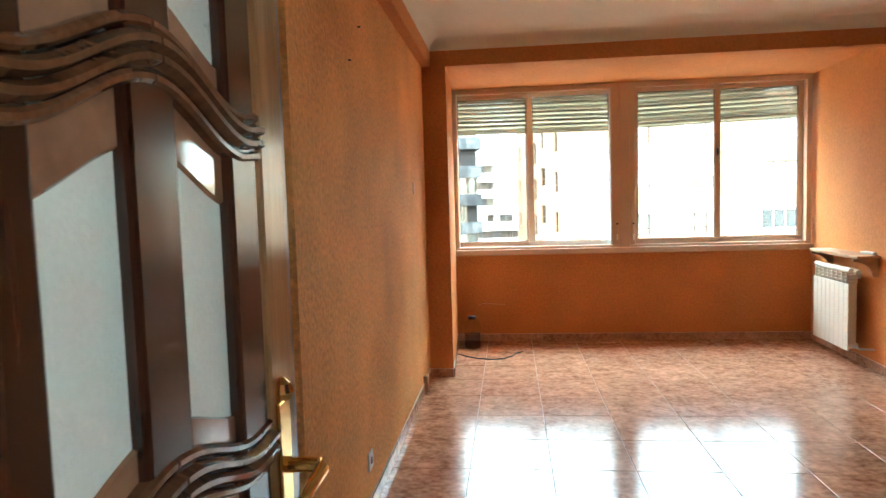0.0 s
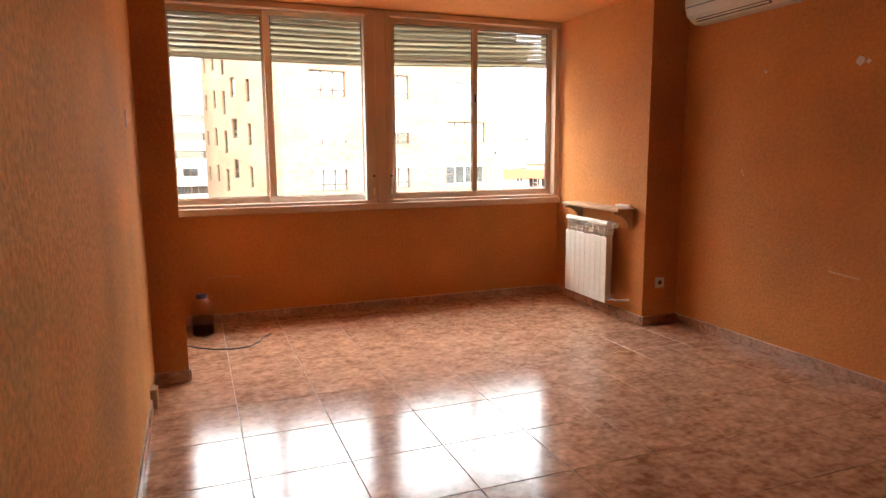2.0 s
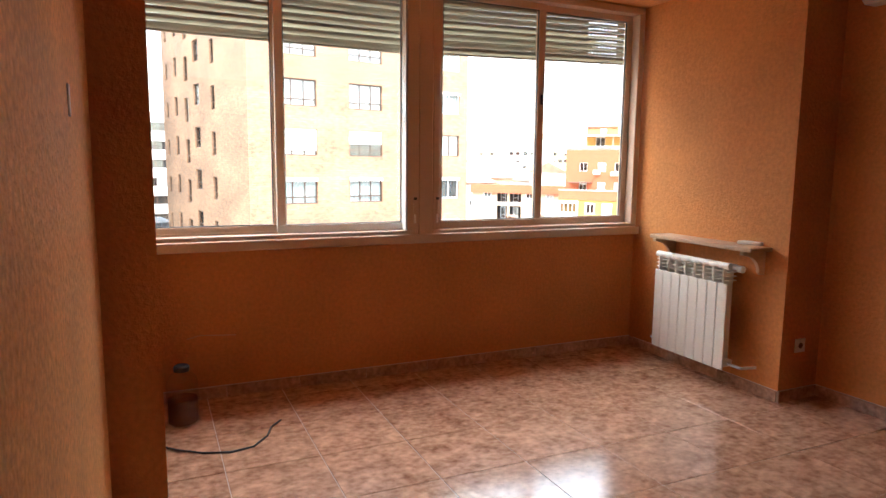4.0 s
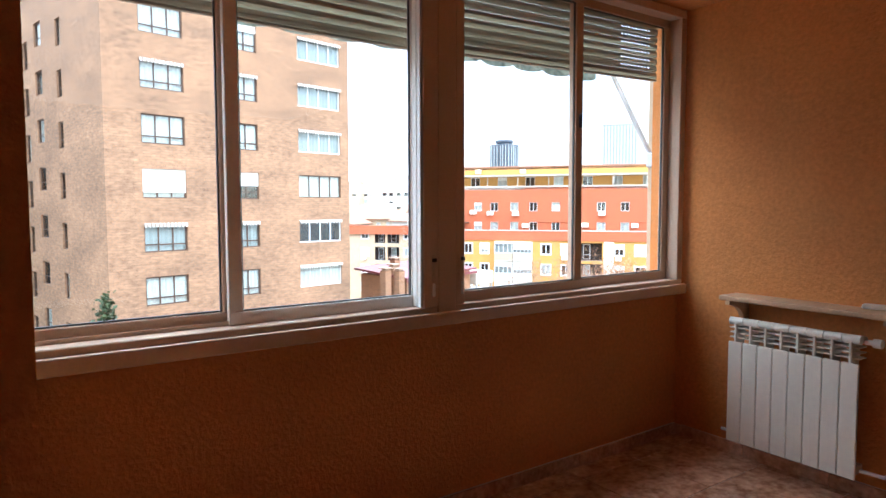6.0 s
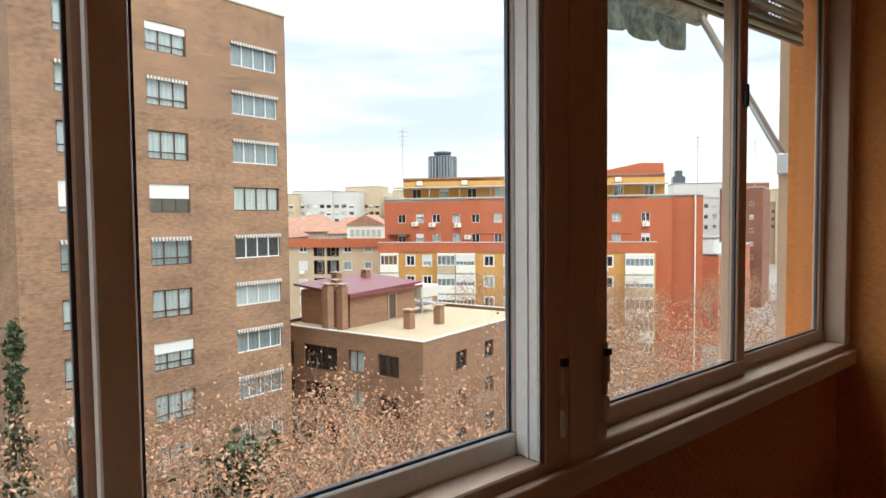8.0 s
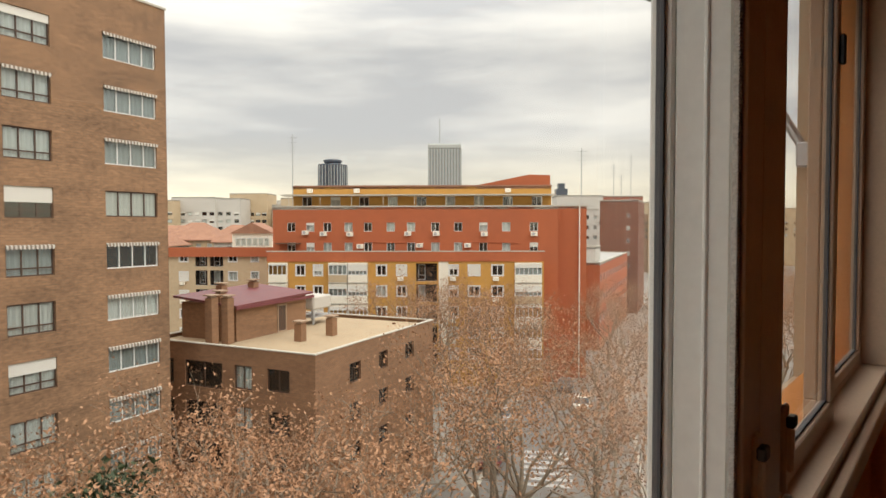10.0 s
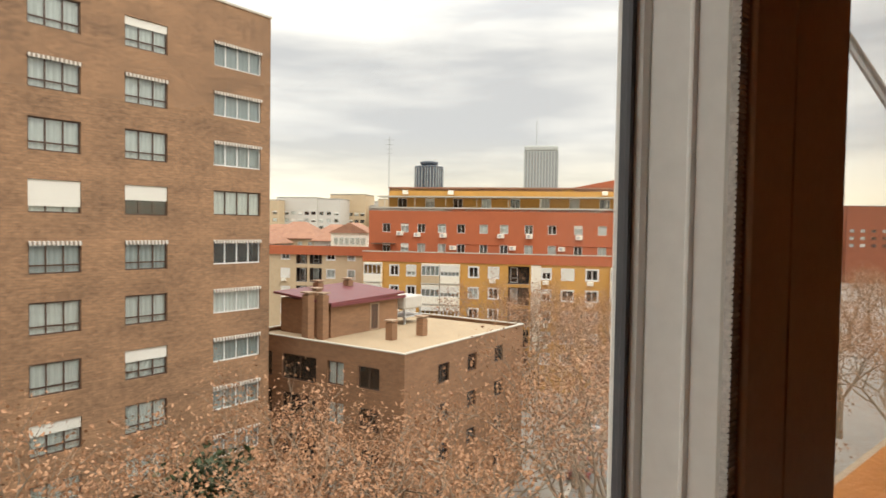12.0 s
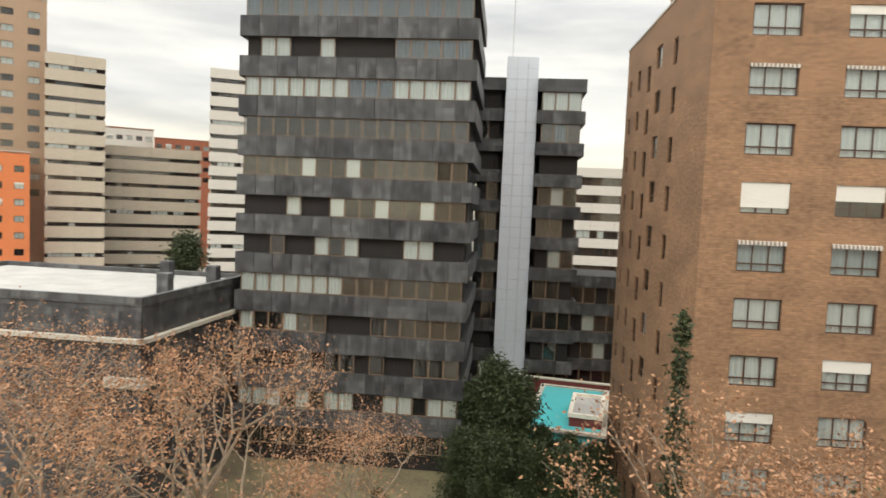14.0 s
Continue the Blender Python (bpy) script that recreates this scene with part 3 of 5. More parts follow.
shelf = empty("wall_shelf", pose(3.146, -0.385, 0.885, 0, 0, -92.1), "pale pine wall shelf on curved brackets above the radiator", "shelf")
part("board", box(0, 0, 0.0, 0.865, 0.175, 0.026, bevel=0.006, seg=2), M_SHELF, shelf).location = (0, 0, 0)
for x in (0.045, 0.795):
    b = bmesh.new()
    out = [(0.185, 0)] + [(0.185 - 0.14 * math.sin(a), -0.02 - 0.11 * (1 - math.cos(a))) for a in [math.pi / 2 * i / 6 for i in range(7)]] + [(0.03, -0.145), (0.003, -0.145), (0.003, 0)]
    lo = [b.verts.new((x, 0.178 - y, z)) for y, z in out]
    hi = [b.verts.new((x + 0.024, 0.178 - y, z)) for y, z in out]
    b.faces.new(lo)
    b.faces.new(hi[::-1])
    for i in range(len(lo)):
        b.faces.new((lo[i], hi[i], hi[(i + 1) % len(lo)], lo[(i + 1) % len(lo)]))
    bmesh.ops.recalc_face_normals(b, faces=b.faces)
    part("bracket", b, M_SHELF, shelf)
rc = empty("remote_control", pose(3.24, -1.04, 0.912, 0, 0, -80), "white remote control lying on the pine shelf", "remote control")
part("case", box(0, 0, 0, 0.15, 0.045, 0.02, bevel=0.006, seg=2), M_WHITE, rc)
part("button_pad", box(0.02, 0.008, 0.0195, 0.09, 0.037, 0.0215), M_PLASTIC, rc)


def air_conditioner():
    root = empty("air_conditioner", pose(3.62, -1.51, 2.25, 0, 0, -90), "cream wall-mounted split air conditioner, off", "air conditioner")
    w = 0.82
    prof = [(0.0, 0.0), (-0.09, 0.0), (-0.165, 0.05), (-0.19, 0.12), (-0.185, 0.22), (-0.15, 0.285), (0.0, 0.3)]
    b = bmesh.new()
    ends = [[b.verts.new((x, y * s, z)) for y, z in prof] for x, s in ((0, 0.96), (0.03, 1), (w - 0.03, 1), (w, 0.96))]
    for e, f in zip(ends, ends[1:]):
        for i in range(len(prof)):
            j = (i + 1) % len(prof)
            b.faces.new((e[i], e[j], f[j], f[i]))
    b.faces.new(ends[0][::-1])
    b.faces.new(ends[-1])
    bmesh.ops.recalc_face_normals(b, faces=b.faces)
    body = part("body", b, M_PLASTIC, root)
    b = box(0.06, -0.004, -0.02, w - 0.12, 0.004, 0.03)
    o = part("outlet", b, M_BLACK, body, "dark air outlet slot")
    o.matrix_basis = pose(0, -0.128, 0.027, 34)
    o = part("louvre", box(0.065, -0.006, -0.003, w - 0.125, 0.0, 0.007, bevel=0.001), M_WHITE, body)
    o.matrix_basis = pose(0, -0.132, 0.018, 34)
    b = box(0.02, -0.1925, 0.105, w - 0.02, -0.186, 0.109)
    part("panel_gap", b, M_SEAL, body)
    b = box(w - 0.14, -0.006, 0.0, w - 0.05, 0.0, 0.03, bevel=0.002)
    o = part("display", b, M_BLACK, body, "small dark display window")
    o.matrix_basis = pose(0, -0.163, 0.045, -20)


air_conditioner()


def socket(name, m, label):
    root = empty(name, m, label, "socket")
    part("plate", box(-0.042, -0.009, -0.042, 0.042, 0, 0.042, bevel=0.004, seg=2), M_PLASTIC, root)
    b = lathe(bmesh.new(), [(0.017, -0.001), (0.017, 0.002), (0.014, 0.002)], 20)
    o = part("well", b, M_BROWNFRAME, root, "dark round socket well")
    o.matrix_basis = pose(0, -0.009, 0, 90)


socket("power_socket", pose(3.446, BAY, 0.332), "ivory power socket on the pier")
socket("power_socket", pose(LEFT, -3.64, 0.24, 0, 0, 90), "ivory power socket low on the stippled wall")
jb = empty("junction_box", pose(LEFT, -1.76, 0.015, 0, 0, 90), "beige junction box at the skirting by the pier", "junction box")
part("cover", box(-0.04, -0.035, 0.0, 0.04, 0, 0.11, bevel=0.006, seg=2), M_SHELF, jb)
hook = empty("wall_hook", pose(LEFT, -2.0, 1.52, 0, 0, 90), "small white plug stuck in the stippled wall", "hook")
part("plug", box(-0.012, -0.005, -0.04, 0.012, 0, 0.04, bevel=0.002), M_PLASTIC, hook)
for y, z in ((-3.55, 2.22), (-3.75, 2.03)):
    h = empty("nail", pose(LEFT, y, z, 0, 90), "dark nail stuck in the stippled wall", "nail", "nails in the walls")
    part("shank", tube(bmesh.new(), [(0, 0, -0.003), (0, 0, 0.012)], 0.004, 8), M_BLACK, h)
for y, z in ((-2.1, 1.86), (-3.05, 1.9)):
    h = empty("nail", pose(RIGHT, y, z, 0, -90), "pale wall plug stuck in the orange wall", "nail", "nails in the walls")
    part("shank", tube(bmesh.new(), [(0, 0, -0.003), (0, 0, 0.01)], 0.009, 8), M_PLASTIC, h)

M_PATCH = mat("white_wall_filler", (0.78, 0.7, 0.6), 0.9, vary=0.1)
M_SCUFF = mat("pale_bare_plaster", (0.66, 0.42, 0.24), 0.9, vary=0.1)
for y, z, l, tilt in ((-2.75, 0.62, 0.2, 4), (-2.95, 1.93, 0.06, -20), (-1.95, 1.2, 0.05, 60)):
    sc = tagged(part("plaster_scratch", box(-l / 2, -0.0015, -0.004, l / 2, 0.001, 0.004, bevel=0.0004), M_SCUFF), "pale scratch in the orange wall paint", "scratch", "wall scratches")
    sc.matrix_basis = pose(RIGHT, y, z, 0, tilt, -90)
for y, z, r0 in ((-2.74, 1.85, 0.028), (-2.9, 1.87, 0.02), (-2.79, 1.84, 0.014)):
    b = bmesh.new()
    ring = [(r0 * (1 + 0.3 * math.sin(3 * q + y * 40)) * math.cos(q * math.pi / 6), r0 * (0.8 + 0.2 * math.sin(5 * q)) * math.sin(q * math.pi / 6)) for q in range(12)]
    prism(b, ring, 0, 0.003)
    pp = tagged(part("plaster_patch", b, M_PATCH), "white filler patch on the orange wall", "patch", "wall patches")
    pp.matrix_basis = pose(RIGHT, y, z, 0, -90, 0)
b = tube(bmesh.new(), [(RIGHT - 0.006, -2.9, 2.08), (RIGHT - 0.01, -2.895, 2.0), (RIGHT - 0.006, -2.905, 1.92)], 0.003, 6)
tagged(part("hanging_wire", b, M_BLACK), "short dark wire hanging from the orange wall", "wire")
bottle = empty("water_bottle", pose(0.085, -0.33, 0), "large clear plastic bottle of murky liquid on the floor", "bottle")
prof = [(0.07, 0.0), (0.08, 0.012), (0.08, 0.05), (0.076, 0.06), (0.08, 0.07), (0.08, 0.15), (0.076, 0.16), (0.08, 0.17), (0.079, 0.225), (0.066, 0.258), (0.042, 0.278), (0.036, 0.288)]
part("shell", lathe(bmesh.new(), prof, 24), M_PET, bottle, smooth=True)
part("liquid", lathe(bmesh.new(), [(0.066, 0.006), (0.074, 0.015), (0.074, 0.14)], 24), M_LIQUID, bottle)
part("cap", lathe(bmesh.new(), [(0.04, 0.286), (0.04, 0.31), (0.033, 0.316)], 20), M_BLACK, bottle, "dark screw cap")

b = tube(bmesh.new(), [(-0.03, -0.62, 0.012), (0.04, -0.68, 0.006), (0.15, -0.76, 0.005), (0.27, -0.8, 0.005), (0.38, -0.78, 0.005), (0.46, -0.68, 0.005), (0.5, -0.57, 0.005), (0.56, -0.5, 0.005)], 0.005, 8)
cable = tagged(part("aerial_cable", b, M_BLACK), "thin dark cable coiled loosely across the tiles", "cable")
b = tube(bmesh.new(), [(0.13, -0.012, 0.37), (0.2, -0.012, 0.385), (0.33, -0.012, 0.375), (0.4, -0.01, 0.37)], 0.003, 6)
tagged(part("wall_wire", b, M_SHELF), "thin loose wire along the parapet wall", "wire")


# ---- glazed door, swung open into the room ----
def serpentine(bm, y0, y1, z, rise, t, depth, mid, n=28):
    """A wavy rail of four stepped ribs, which crests at the middle stile."""
    for off, half, proud in ((-0.024, 0.0065, 0.008), (-0.008, 0.0075, 0.016), (0.008, 0.0075, 0.016), (0.024, 0.0065, 0.008)):
        rings = []
        for i in range(n + 1):
            y = y0 + (y1 - y0) * i / n
            zz = z + off + rise * (0.5 + 0.5 * math.cos(math.pi * min(1.15, abs(y - mid) / 0.19)))
            rings.append([bm.verts.new((x, y, zz + s)) for x, s in ((t - depth, -half), (t + proud * 0.4, -half), (t + proud, -half * 0.4), (t + proud, half * 0.4), (t + proud * 0.4, half), (t - depth, half))])
        for a, c in zip(rings, rings[1:]):
            for i in range(6):
                j = (i + 1) % 6
                bm.faces.new((a[i], a[j], c[j], c[i]))
        bm.faces.new(rings[0][::-1])
        bm.faces.new(rings[-1])


DX, DY0, DY1 = 0.15, -6.2, -5.6
door = empty("door_1", pose(DX, DY0, 0.01), "dark walnut door with frosted panes, standing open", "door", kind="structure")
L = DY1 - DY0
for y0, y1 in ((0, 0.123), (0.235, 0.316), (0.432, L - 0.091)):
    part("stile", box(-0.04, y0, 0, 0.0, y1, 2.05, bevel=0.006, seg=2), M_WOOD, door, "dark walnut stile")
for z0, z1 in ((0, 0.22), (1.96, 2.05)):
    b = box(-0.038, 0.123, z0, -0.002, 0.235, z1, bevel=0.004)
    bx(b, -0.038, 0.316, z0, -0.002, 0.432, z1, 0.004)
    part("end_rail", b, M_WOOD, door)
part("lock_stile", box(-0.042, L - 0.091, 0, 0.004, L, 2.05, bevel=0.008, seg=2), M_WOODLIT, door, "glossy lock stile, window gleam in its lighter colour")
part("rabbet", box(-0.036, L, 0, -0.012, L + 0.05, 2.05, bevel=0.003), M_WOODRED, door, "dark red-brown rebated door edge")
for z, rise in ((1.1, 0.045), (1.492, 0.058)):
    for y0, y1 in ((0.02, 0.274), (0.278, 0.512)):
        b = bmesh.new()
        serpentine(b, y0, y1, z, rise, -0.004, 0.03, 0.276)
        part("rail_moulding", b, M_WOODMOULD, door, "carved serpentine rail")


def wave_strip(y0, y1, z, rise, lo, hi, mid=0.276, n=14):
    """A band of bevelled glass between two curves that run with the serpentine rail."""
    b = bmesh.new()
    rows = []
    for i in range(n + 1):
        y = y0 + (y1 - y0) * i / n
        c = z + rise * (0.5 + 0.5 * math.cos(math.pi * min(1.15, abs(y - mid) / 0.19)))
        rows.append([b.verts.new((x, y, c + d)) for x, d in ((-0.0155, lo), (-0.0115, lo + 0.004), (-0.0115, hi - 0.002), (-0.0155, hi))])
    for p, q in zip(rows, rows[1:]):
        for i in range(4):
            b.faces.new((p[i], q[i], q[(i + 1) % 4], p[(i + 1) % 4]))
    b.faces.new(rows[0][::-1])
    b.faces.new(rows[-1])
    bmesh.ops.recalc_face_normals(b, faces=b.faces)
    return b


for y0, y1 in ((0.123, 0.235), (0.316, 0.432)):
    for z, rise, lo, hi in ((1.492, 0.058, -0.085, -0.02), (1.492, 0.058, 0.02, 0.07), (1.1, 0.045, 0.02, 0.06), (1.1, 0.045, -0.07, -0.02)):
        part("bevelled_border", wave_strip(y0, y1, z, rise, lo, hi), M_BEVEL, door, "bevelled glass border, brown reflection in its colour")
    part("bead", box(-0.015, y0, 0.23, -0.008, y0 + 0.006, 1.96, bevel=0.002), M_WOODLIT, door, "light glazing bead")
for y0, y1 in ((0.121, 0.237), (0.314, 0.434)):
    for z0, z1 in ((0.22, 1.12), (1.12, 1.52), (1.52, 1.962)):
        part("pane", box(-0.022, y0, z0, -0.016, y1, z1), M_FROST, door, "frosted glass pane")
hd = part("handle_plate", box(0.004, L - 0.082, 0.9, 0.011, L - 0.04, 1.15, bevel=0.003, seg=2), M_BRASS, door, "tall brass handle plate")
b = lathe(bmesh.new(), [(0.012, 0), (0.016, 0.01), (0.012, 0.022), (0.004, 0.03)], 14)
part("finial", b, M_BRASS, hd).location = (0.007, L - 0.061, 1.15)
b = tube(bmesh.new(), [(0.008, L - 0.061, 1.06), (0.055, L - 0.061, 1.06), (0.062, L - 0.075, 1.06), (0.062, L - 0.12, 1.057), (0.06, L - 0.165, 1.048)], 0.009, 12, [0.011, 0.01, 0.01, 0.0085, 0.007])
part("lever", b, M_BRASS, hd, "curved brass lever")
b = bmesh.new()
bx(b, 0.085, BACK - 0.13, 0, 0.115, BACK + 0.004, 2.1, 0.003)
bx(b, 1.36, BACK - 0.13, 0, 1.385, BACK + 0.004, 2.1, 0.003)
bx(b, 0.115, BACK - 0.13, 2.075, 1.36, BACK + 0.004, 2.1, 0.003)
structure("door_frame", b, M_WOOD, "dark walnut door lining", "door frame")
d2 = empty("door_2", pose(1.345, DY0, 0.01), "second dark walnut door leaf, folded back open", "door", kind="structure")
part("leaf", box(-0.0, 0, 0, 0.04, 0.6, 2.05, bevel=0.006), M_WOOD, d2)

# awning rolled up outside, its valance hanging over the glass
aw = empty("awning", pose(1.0, 0.62, 2.36), "rolled green awning with a scalloped valance and steel arm", "awning")
part("roll", tube(bmesh.new(), [(-0.2, 0, 0.03), (2.38, 0, 0.03)], 0.045, 14), M_CLOTH, aw, smooth=True)
b = bmesh.new()
N = 90
vs = []
for i in range(N + 1):
    x = -0.15 + 2.5 * i / N
    z = -0.115 - 0.025 * abs(math.sin(math.pi * i / 9)) ** 0.6
    vs.append([b.verts.new((x, 0.045 + 0.008 * math.sin(i * 0.7), zz)) for zz in (0.03, -0.05, z)])
for p, q in zip(vs, vs[1:]):
    for i in range(2):
        b.faces.new((p[i], q[i], q[i + 1], p[i + 1]))
bmesh.ops.solidify(b, geom=b.faces, thickness=0.003)
part("valance", b, M_CLOTH, aw, "scalloped green patterned valance")
for x in (2.345,):
    part("arm", tube(bmesh.new(), [(x + 0.03, -0.4, -0.68), (x + 0.015, -0.21, -0.325), (x, -0.02, 0.03)], 0.017, 10), M_STEEL, aw, "pale steel awning arm")
    part("bracket", box(x + 0.0, -0.425, -0.73, x + 0.05, -0.37, -0.64, bevel=0.006), M_STEEL, aw)

# ---- outside: buildings ----
def facade(bm, u0, u1, z0, z1, holes, depth=0.18, y=0.0, org=(0, 0), along=(1, 0)):
    """A wall face with true openings and reveals, laid along a direction from org; holes are (u0, z0, u1, z1)."""
    ax, nx = Vector((*along, 0)), Vector((-along[1], along[0], 0))
    o = Vector((*org, 0))
    us = sorted({round(v, 4) for v in [u0, u1] + [h[i] for h in holes for i in (0, 2)]})
    zs = sorted({round(v, 4) for v in [z0, z1] + [h[i] for h in holes for i in (1, 3)]})
    cache = {}

    def at(u, z, d):
        key = (round(u, 4), round(z, 4), d)
        if key not in cache:
            cache[key] = bm.verts.new(o + ax * u + nx * (y + d) + Vector((0, 0, z)))
        return cache[key]

    cut = [(round(a, 4), round(c, 4), round(d, 4), round(e, 4)) for a, c, d, e in holes]
    for a, c in zip(us, us[1:]):
        for d, e in zip(zs, zs[1:]):
            if any(h[0] <= a and c <= h[2] and h[1] <= d and e <= h[3] for h in cut):
                continue
            bm.faces.new((at(a, d, 0), at(c, d, 0), at(c, e, 0), at(a, e, 0)))
    for a, d, c, e in cut:
        q = [(a, d), (c, d), (c, e), (a, e)]
        for i in range(4):
            p, r = q[i], q[(i + 1) % 4]
            bm.faces.new([bm.verts.new(o + ax * v[0] + nx * (y + k) + Vector((0, 0, v[1]))) for v, k in ((p, 0), (p, depth), (r, depth), (r, 0))])
    return bm


mesh_cache = {}


def cached(key, make):
    if key not in mesh_cache:
        me = bpy.data.meshes.new("piece")
        t = make()
        t.to_mesh(me)
        t.free()
        mesh_cache[key] = me
    return mesh_cache[key]


def pane_set(parent, x, y, z, w, h, frame, bars=2, transom=0.0, curtain=None, blind=0.0, blind_mat=None, awning=False, turn=0.0, t=0.05, label=""):
    """A window in an opening: frame with mullions, pane, and what hangs behind or before it."""
    def make_frame():
        f = frame_rect(bmesh.new(), 0, 0, w, h, t, 0, 0.06, bev=0.0)
        for i in range(1, bars + 1):
            cx = w * i / (bars + 1)
            bx(f, cx - t / 2, 0.002, t, cx + t / 2, 0.058, h - t)
        if transom:
            bx(f, t, 0.001, transom - t / 2, w - t, 0.056, transom + t / 2)
        return f
    wd = part_of("window", cached(("frame", w, h, bars, transom, t, frame.name), make_frame), frame, parent, label)
    wd.matrix_basis = pose(x, y, z, 0, 0, turn)
    part_of("pane", cached(("pane", w, h), lambda: box(t * 0.8, 0.03, t * 0.8, w - t * 0.8, 0.036, h - t * 0.8)), M_FARGLASS, wd)
    if curtain:
        def folds():
            f = bmesh.new()
            n = max(12, int(w * 12))
            rows = [[f.verts.new((w * i / n, 0.12 + 0.025 * math.sin(i * 1.9) + 0.01 * math.sin(i * 0.7), zz)) for zz in (0.02, h)] for i in range(n + 1)]
            for p, q in zip(rows, rows[1:]):
                f.faces.new((p[0], q[0], q[1], p[1]))
            return f
        part_of("curtain", cached(("curtain", w, h, curtain.name), folds), curtain, wd)
    if blind:
        part_of("blind", cached(("blind", w, h, blind, (blind_mat or M_BLIND).name, blind_mat is None), lambda: box(0.01, -0.03, h * (1 - blind), w - 0.01, -0.004, h - 0.01) if not blind_mat else box(0.03, 0.062, 0.02 + h * (1 - blind), w - 0.03, 0.08, h - 0.02)), blind_mat or M_BLIND, wd, "lowered roller blind")
    if awning:
        def canopy():
            f = bmesh.new()
            n = 24
            rows = [[f.verts.new((w * i / n, yy, zz - (0.07 * (i % 2) if k == 2 else 0))) for k, (yy, zz) in enumerate(((-0.02, h + 0.02), (-0.2, h - 0.03), (-0.205, h - 0.17)))] for i in range(n + 1)]
            for p, q in zip(rows, rows[1:]):
                for j in range(2):
                    f.faces.new((p[j], q[j], q[j + 1], p[j + 1]))
            return f
        part_of("awning", cached(("awning", w, h), canopy), M_AWNING, wd, "small striped awning")
    return wd


M_FARGLASS = glass_mat("far_window_glass", (0.9, 0.93, 0.93), 0.2)
GROUND = -18.5
rng = random.Random(4)


def tower():
    """Brick apartment tower across the street: three columns of wide windows, five of narrow ones on its side."""
    root = empty("apartment_tower", pose(5.07, 33.85, 0, 0, 0, 11.5), "tall tan brick apartment tower with awninged windows", "building")
    W, D, top = 15.5, 19.3, 14.25
    rows = [12.0 - 2.86 * k - 1.55 for k in range(11)]
    cols = ((1.84, 2.34), (6.32, 2.34), (11.5, 3.3))
    holes = [(u, z + (0.12 if i == 2 else 0), u + w, z + 1.55) for z in rows for i, (u, w) in enumerate(cols)]
    b = facade(bmesh.new(), 0, W, GROUND, top, holes)
    side = ((5.9, 0.85, 0.0, 1.5), (9.3, 1.35, 0.55, 1.4), (12.0, 1.0, -0.5, 1.7), (14.9, 0.9, 0.1, 1.4), (17.7, 0.7, 0.1, 1.2))
    sh = [(D - v - w, z + dz, D - v, z + dz + h) for z in rows for v, w, dz, h in side]
    facade(b, 0, D, GROUND, top, sh, org=(0, D), along=(0, -1))
    bx(b, W - 0.02, 0, GROUND, W, D, top)
    bx(b, 0, D, GROUND, W, D + 0.02, top)
    bx(b, 0.01, 0.6, top - 0.4, W - 0.01, D, top - 0.3)
    bmesh.ops.recalc_face_normals(b, faces=b.faces)
    part("wall", b, M_BRICK, root)
    part("coping", frame_ring(-0.06, -0.06, W + 0.06, D + 0.06, top - 0.001, top + 0.12, 0.35), M_COPING, root)
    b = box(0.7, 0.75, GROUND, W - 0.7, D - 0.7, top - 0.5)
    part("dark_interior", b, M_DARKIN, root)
    b = box(6.5, 5.5, top - 0.3, 12.2, 12, top + 2.3)
    part("penthouse", b, M_BRICK, root, "brick plant room on the roof")
    for x, y in ((0.9, 7.5), (0.9, 11)):
        part("chimney", box(x, y, top - 0.3, x + 0.7, y + 0.7, top + 1.6, bevel=0.03), M_BRICK, root)
    for k, z in enumerate(rows):
        for i, (u, w) in enumerate(cols):
            z0, h = (z + 0.12, 1.43) if i == 2 else (z, 1.55)
            aw = (i == 2 and k not in (3,)) or (k in (1, 4) and i < 2)
            bl = {(7, 2): 0.2, (3, 0): 0.8, (3, 1): 0.5, (0, 1): 0.28, (6, 1): 0.4, (7, 0): 0.35}.get((k, i), 0.0)
            pane_set(root, u, 0.1, z0, w, h, M_WHITEFRAME if i == 2 and k != 3 else M_BROWNFRAME, 3 if i == 2 else 2, 0.0 if i == 2 else 0.4, None if (k, i) in ((3, 1), (4, 2)) else M_GREYCURTAIN if i == 2 and k not in (3, 5) or (k, i) in ((4, 0), (4, 1)) else M_CURTAIN, bl, None, aw, t=0.07)
        for v, w, dz, h in side:
            pane_set(root, 0.1, v + w, z + dz, w, h, M_BROWNFRAME, 0, 0.5, M_CURTAIN if rng.random() < 0.3 else None, 0.0, None, False, -90, t=0.06)


def frame_ring(x0, y0, x1, y1, z0, z1, t):
    b = bmesh.new()
    bx(b, x0, y0, z0, x1, y0 + t, z1)
    bx(b, x0, y1 - t, z0, x1, y1, z1)
    bx(b, x0, y0 + t, z0, x0 + t, y1 - t, z1)
    bx(b, x1 - t, y0 + t, z0, x1, y1 - t, z1)
    return b


tower()


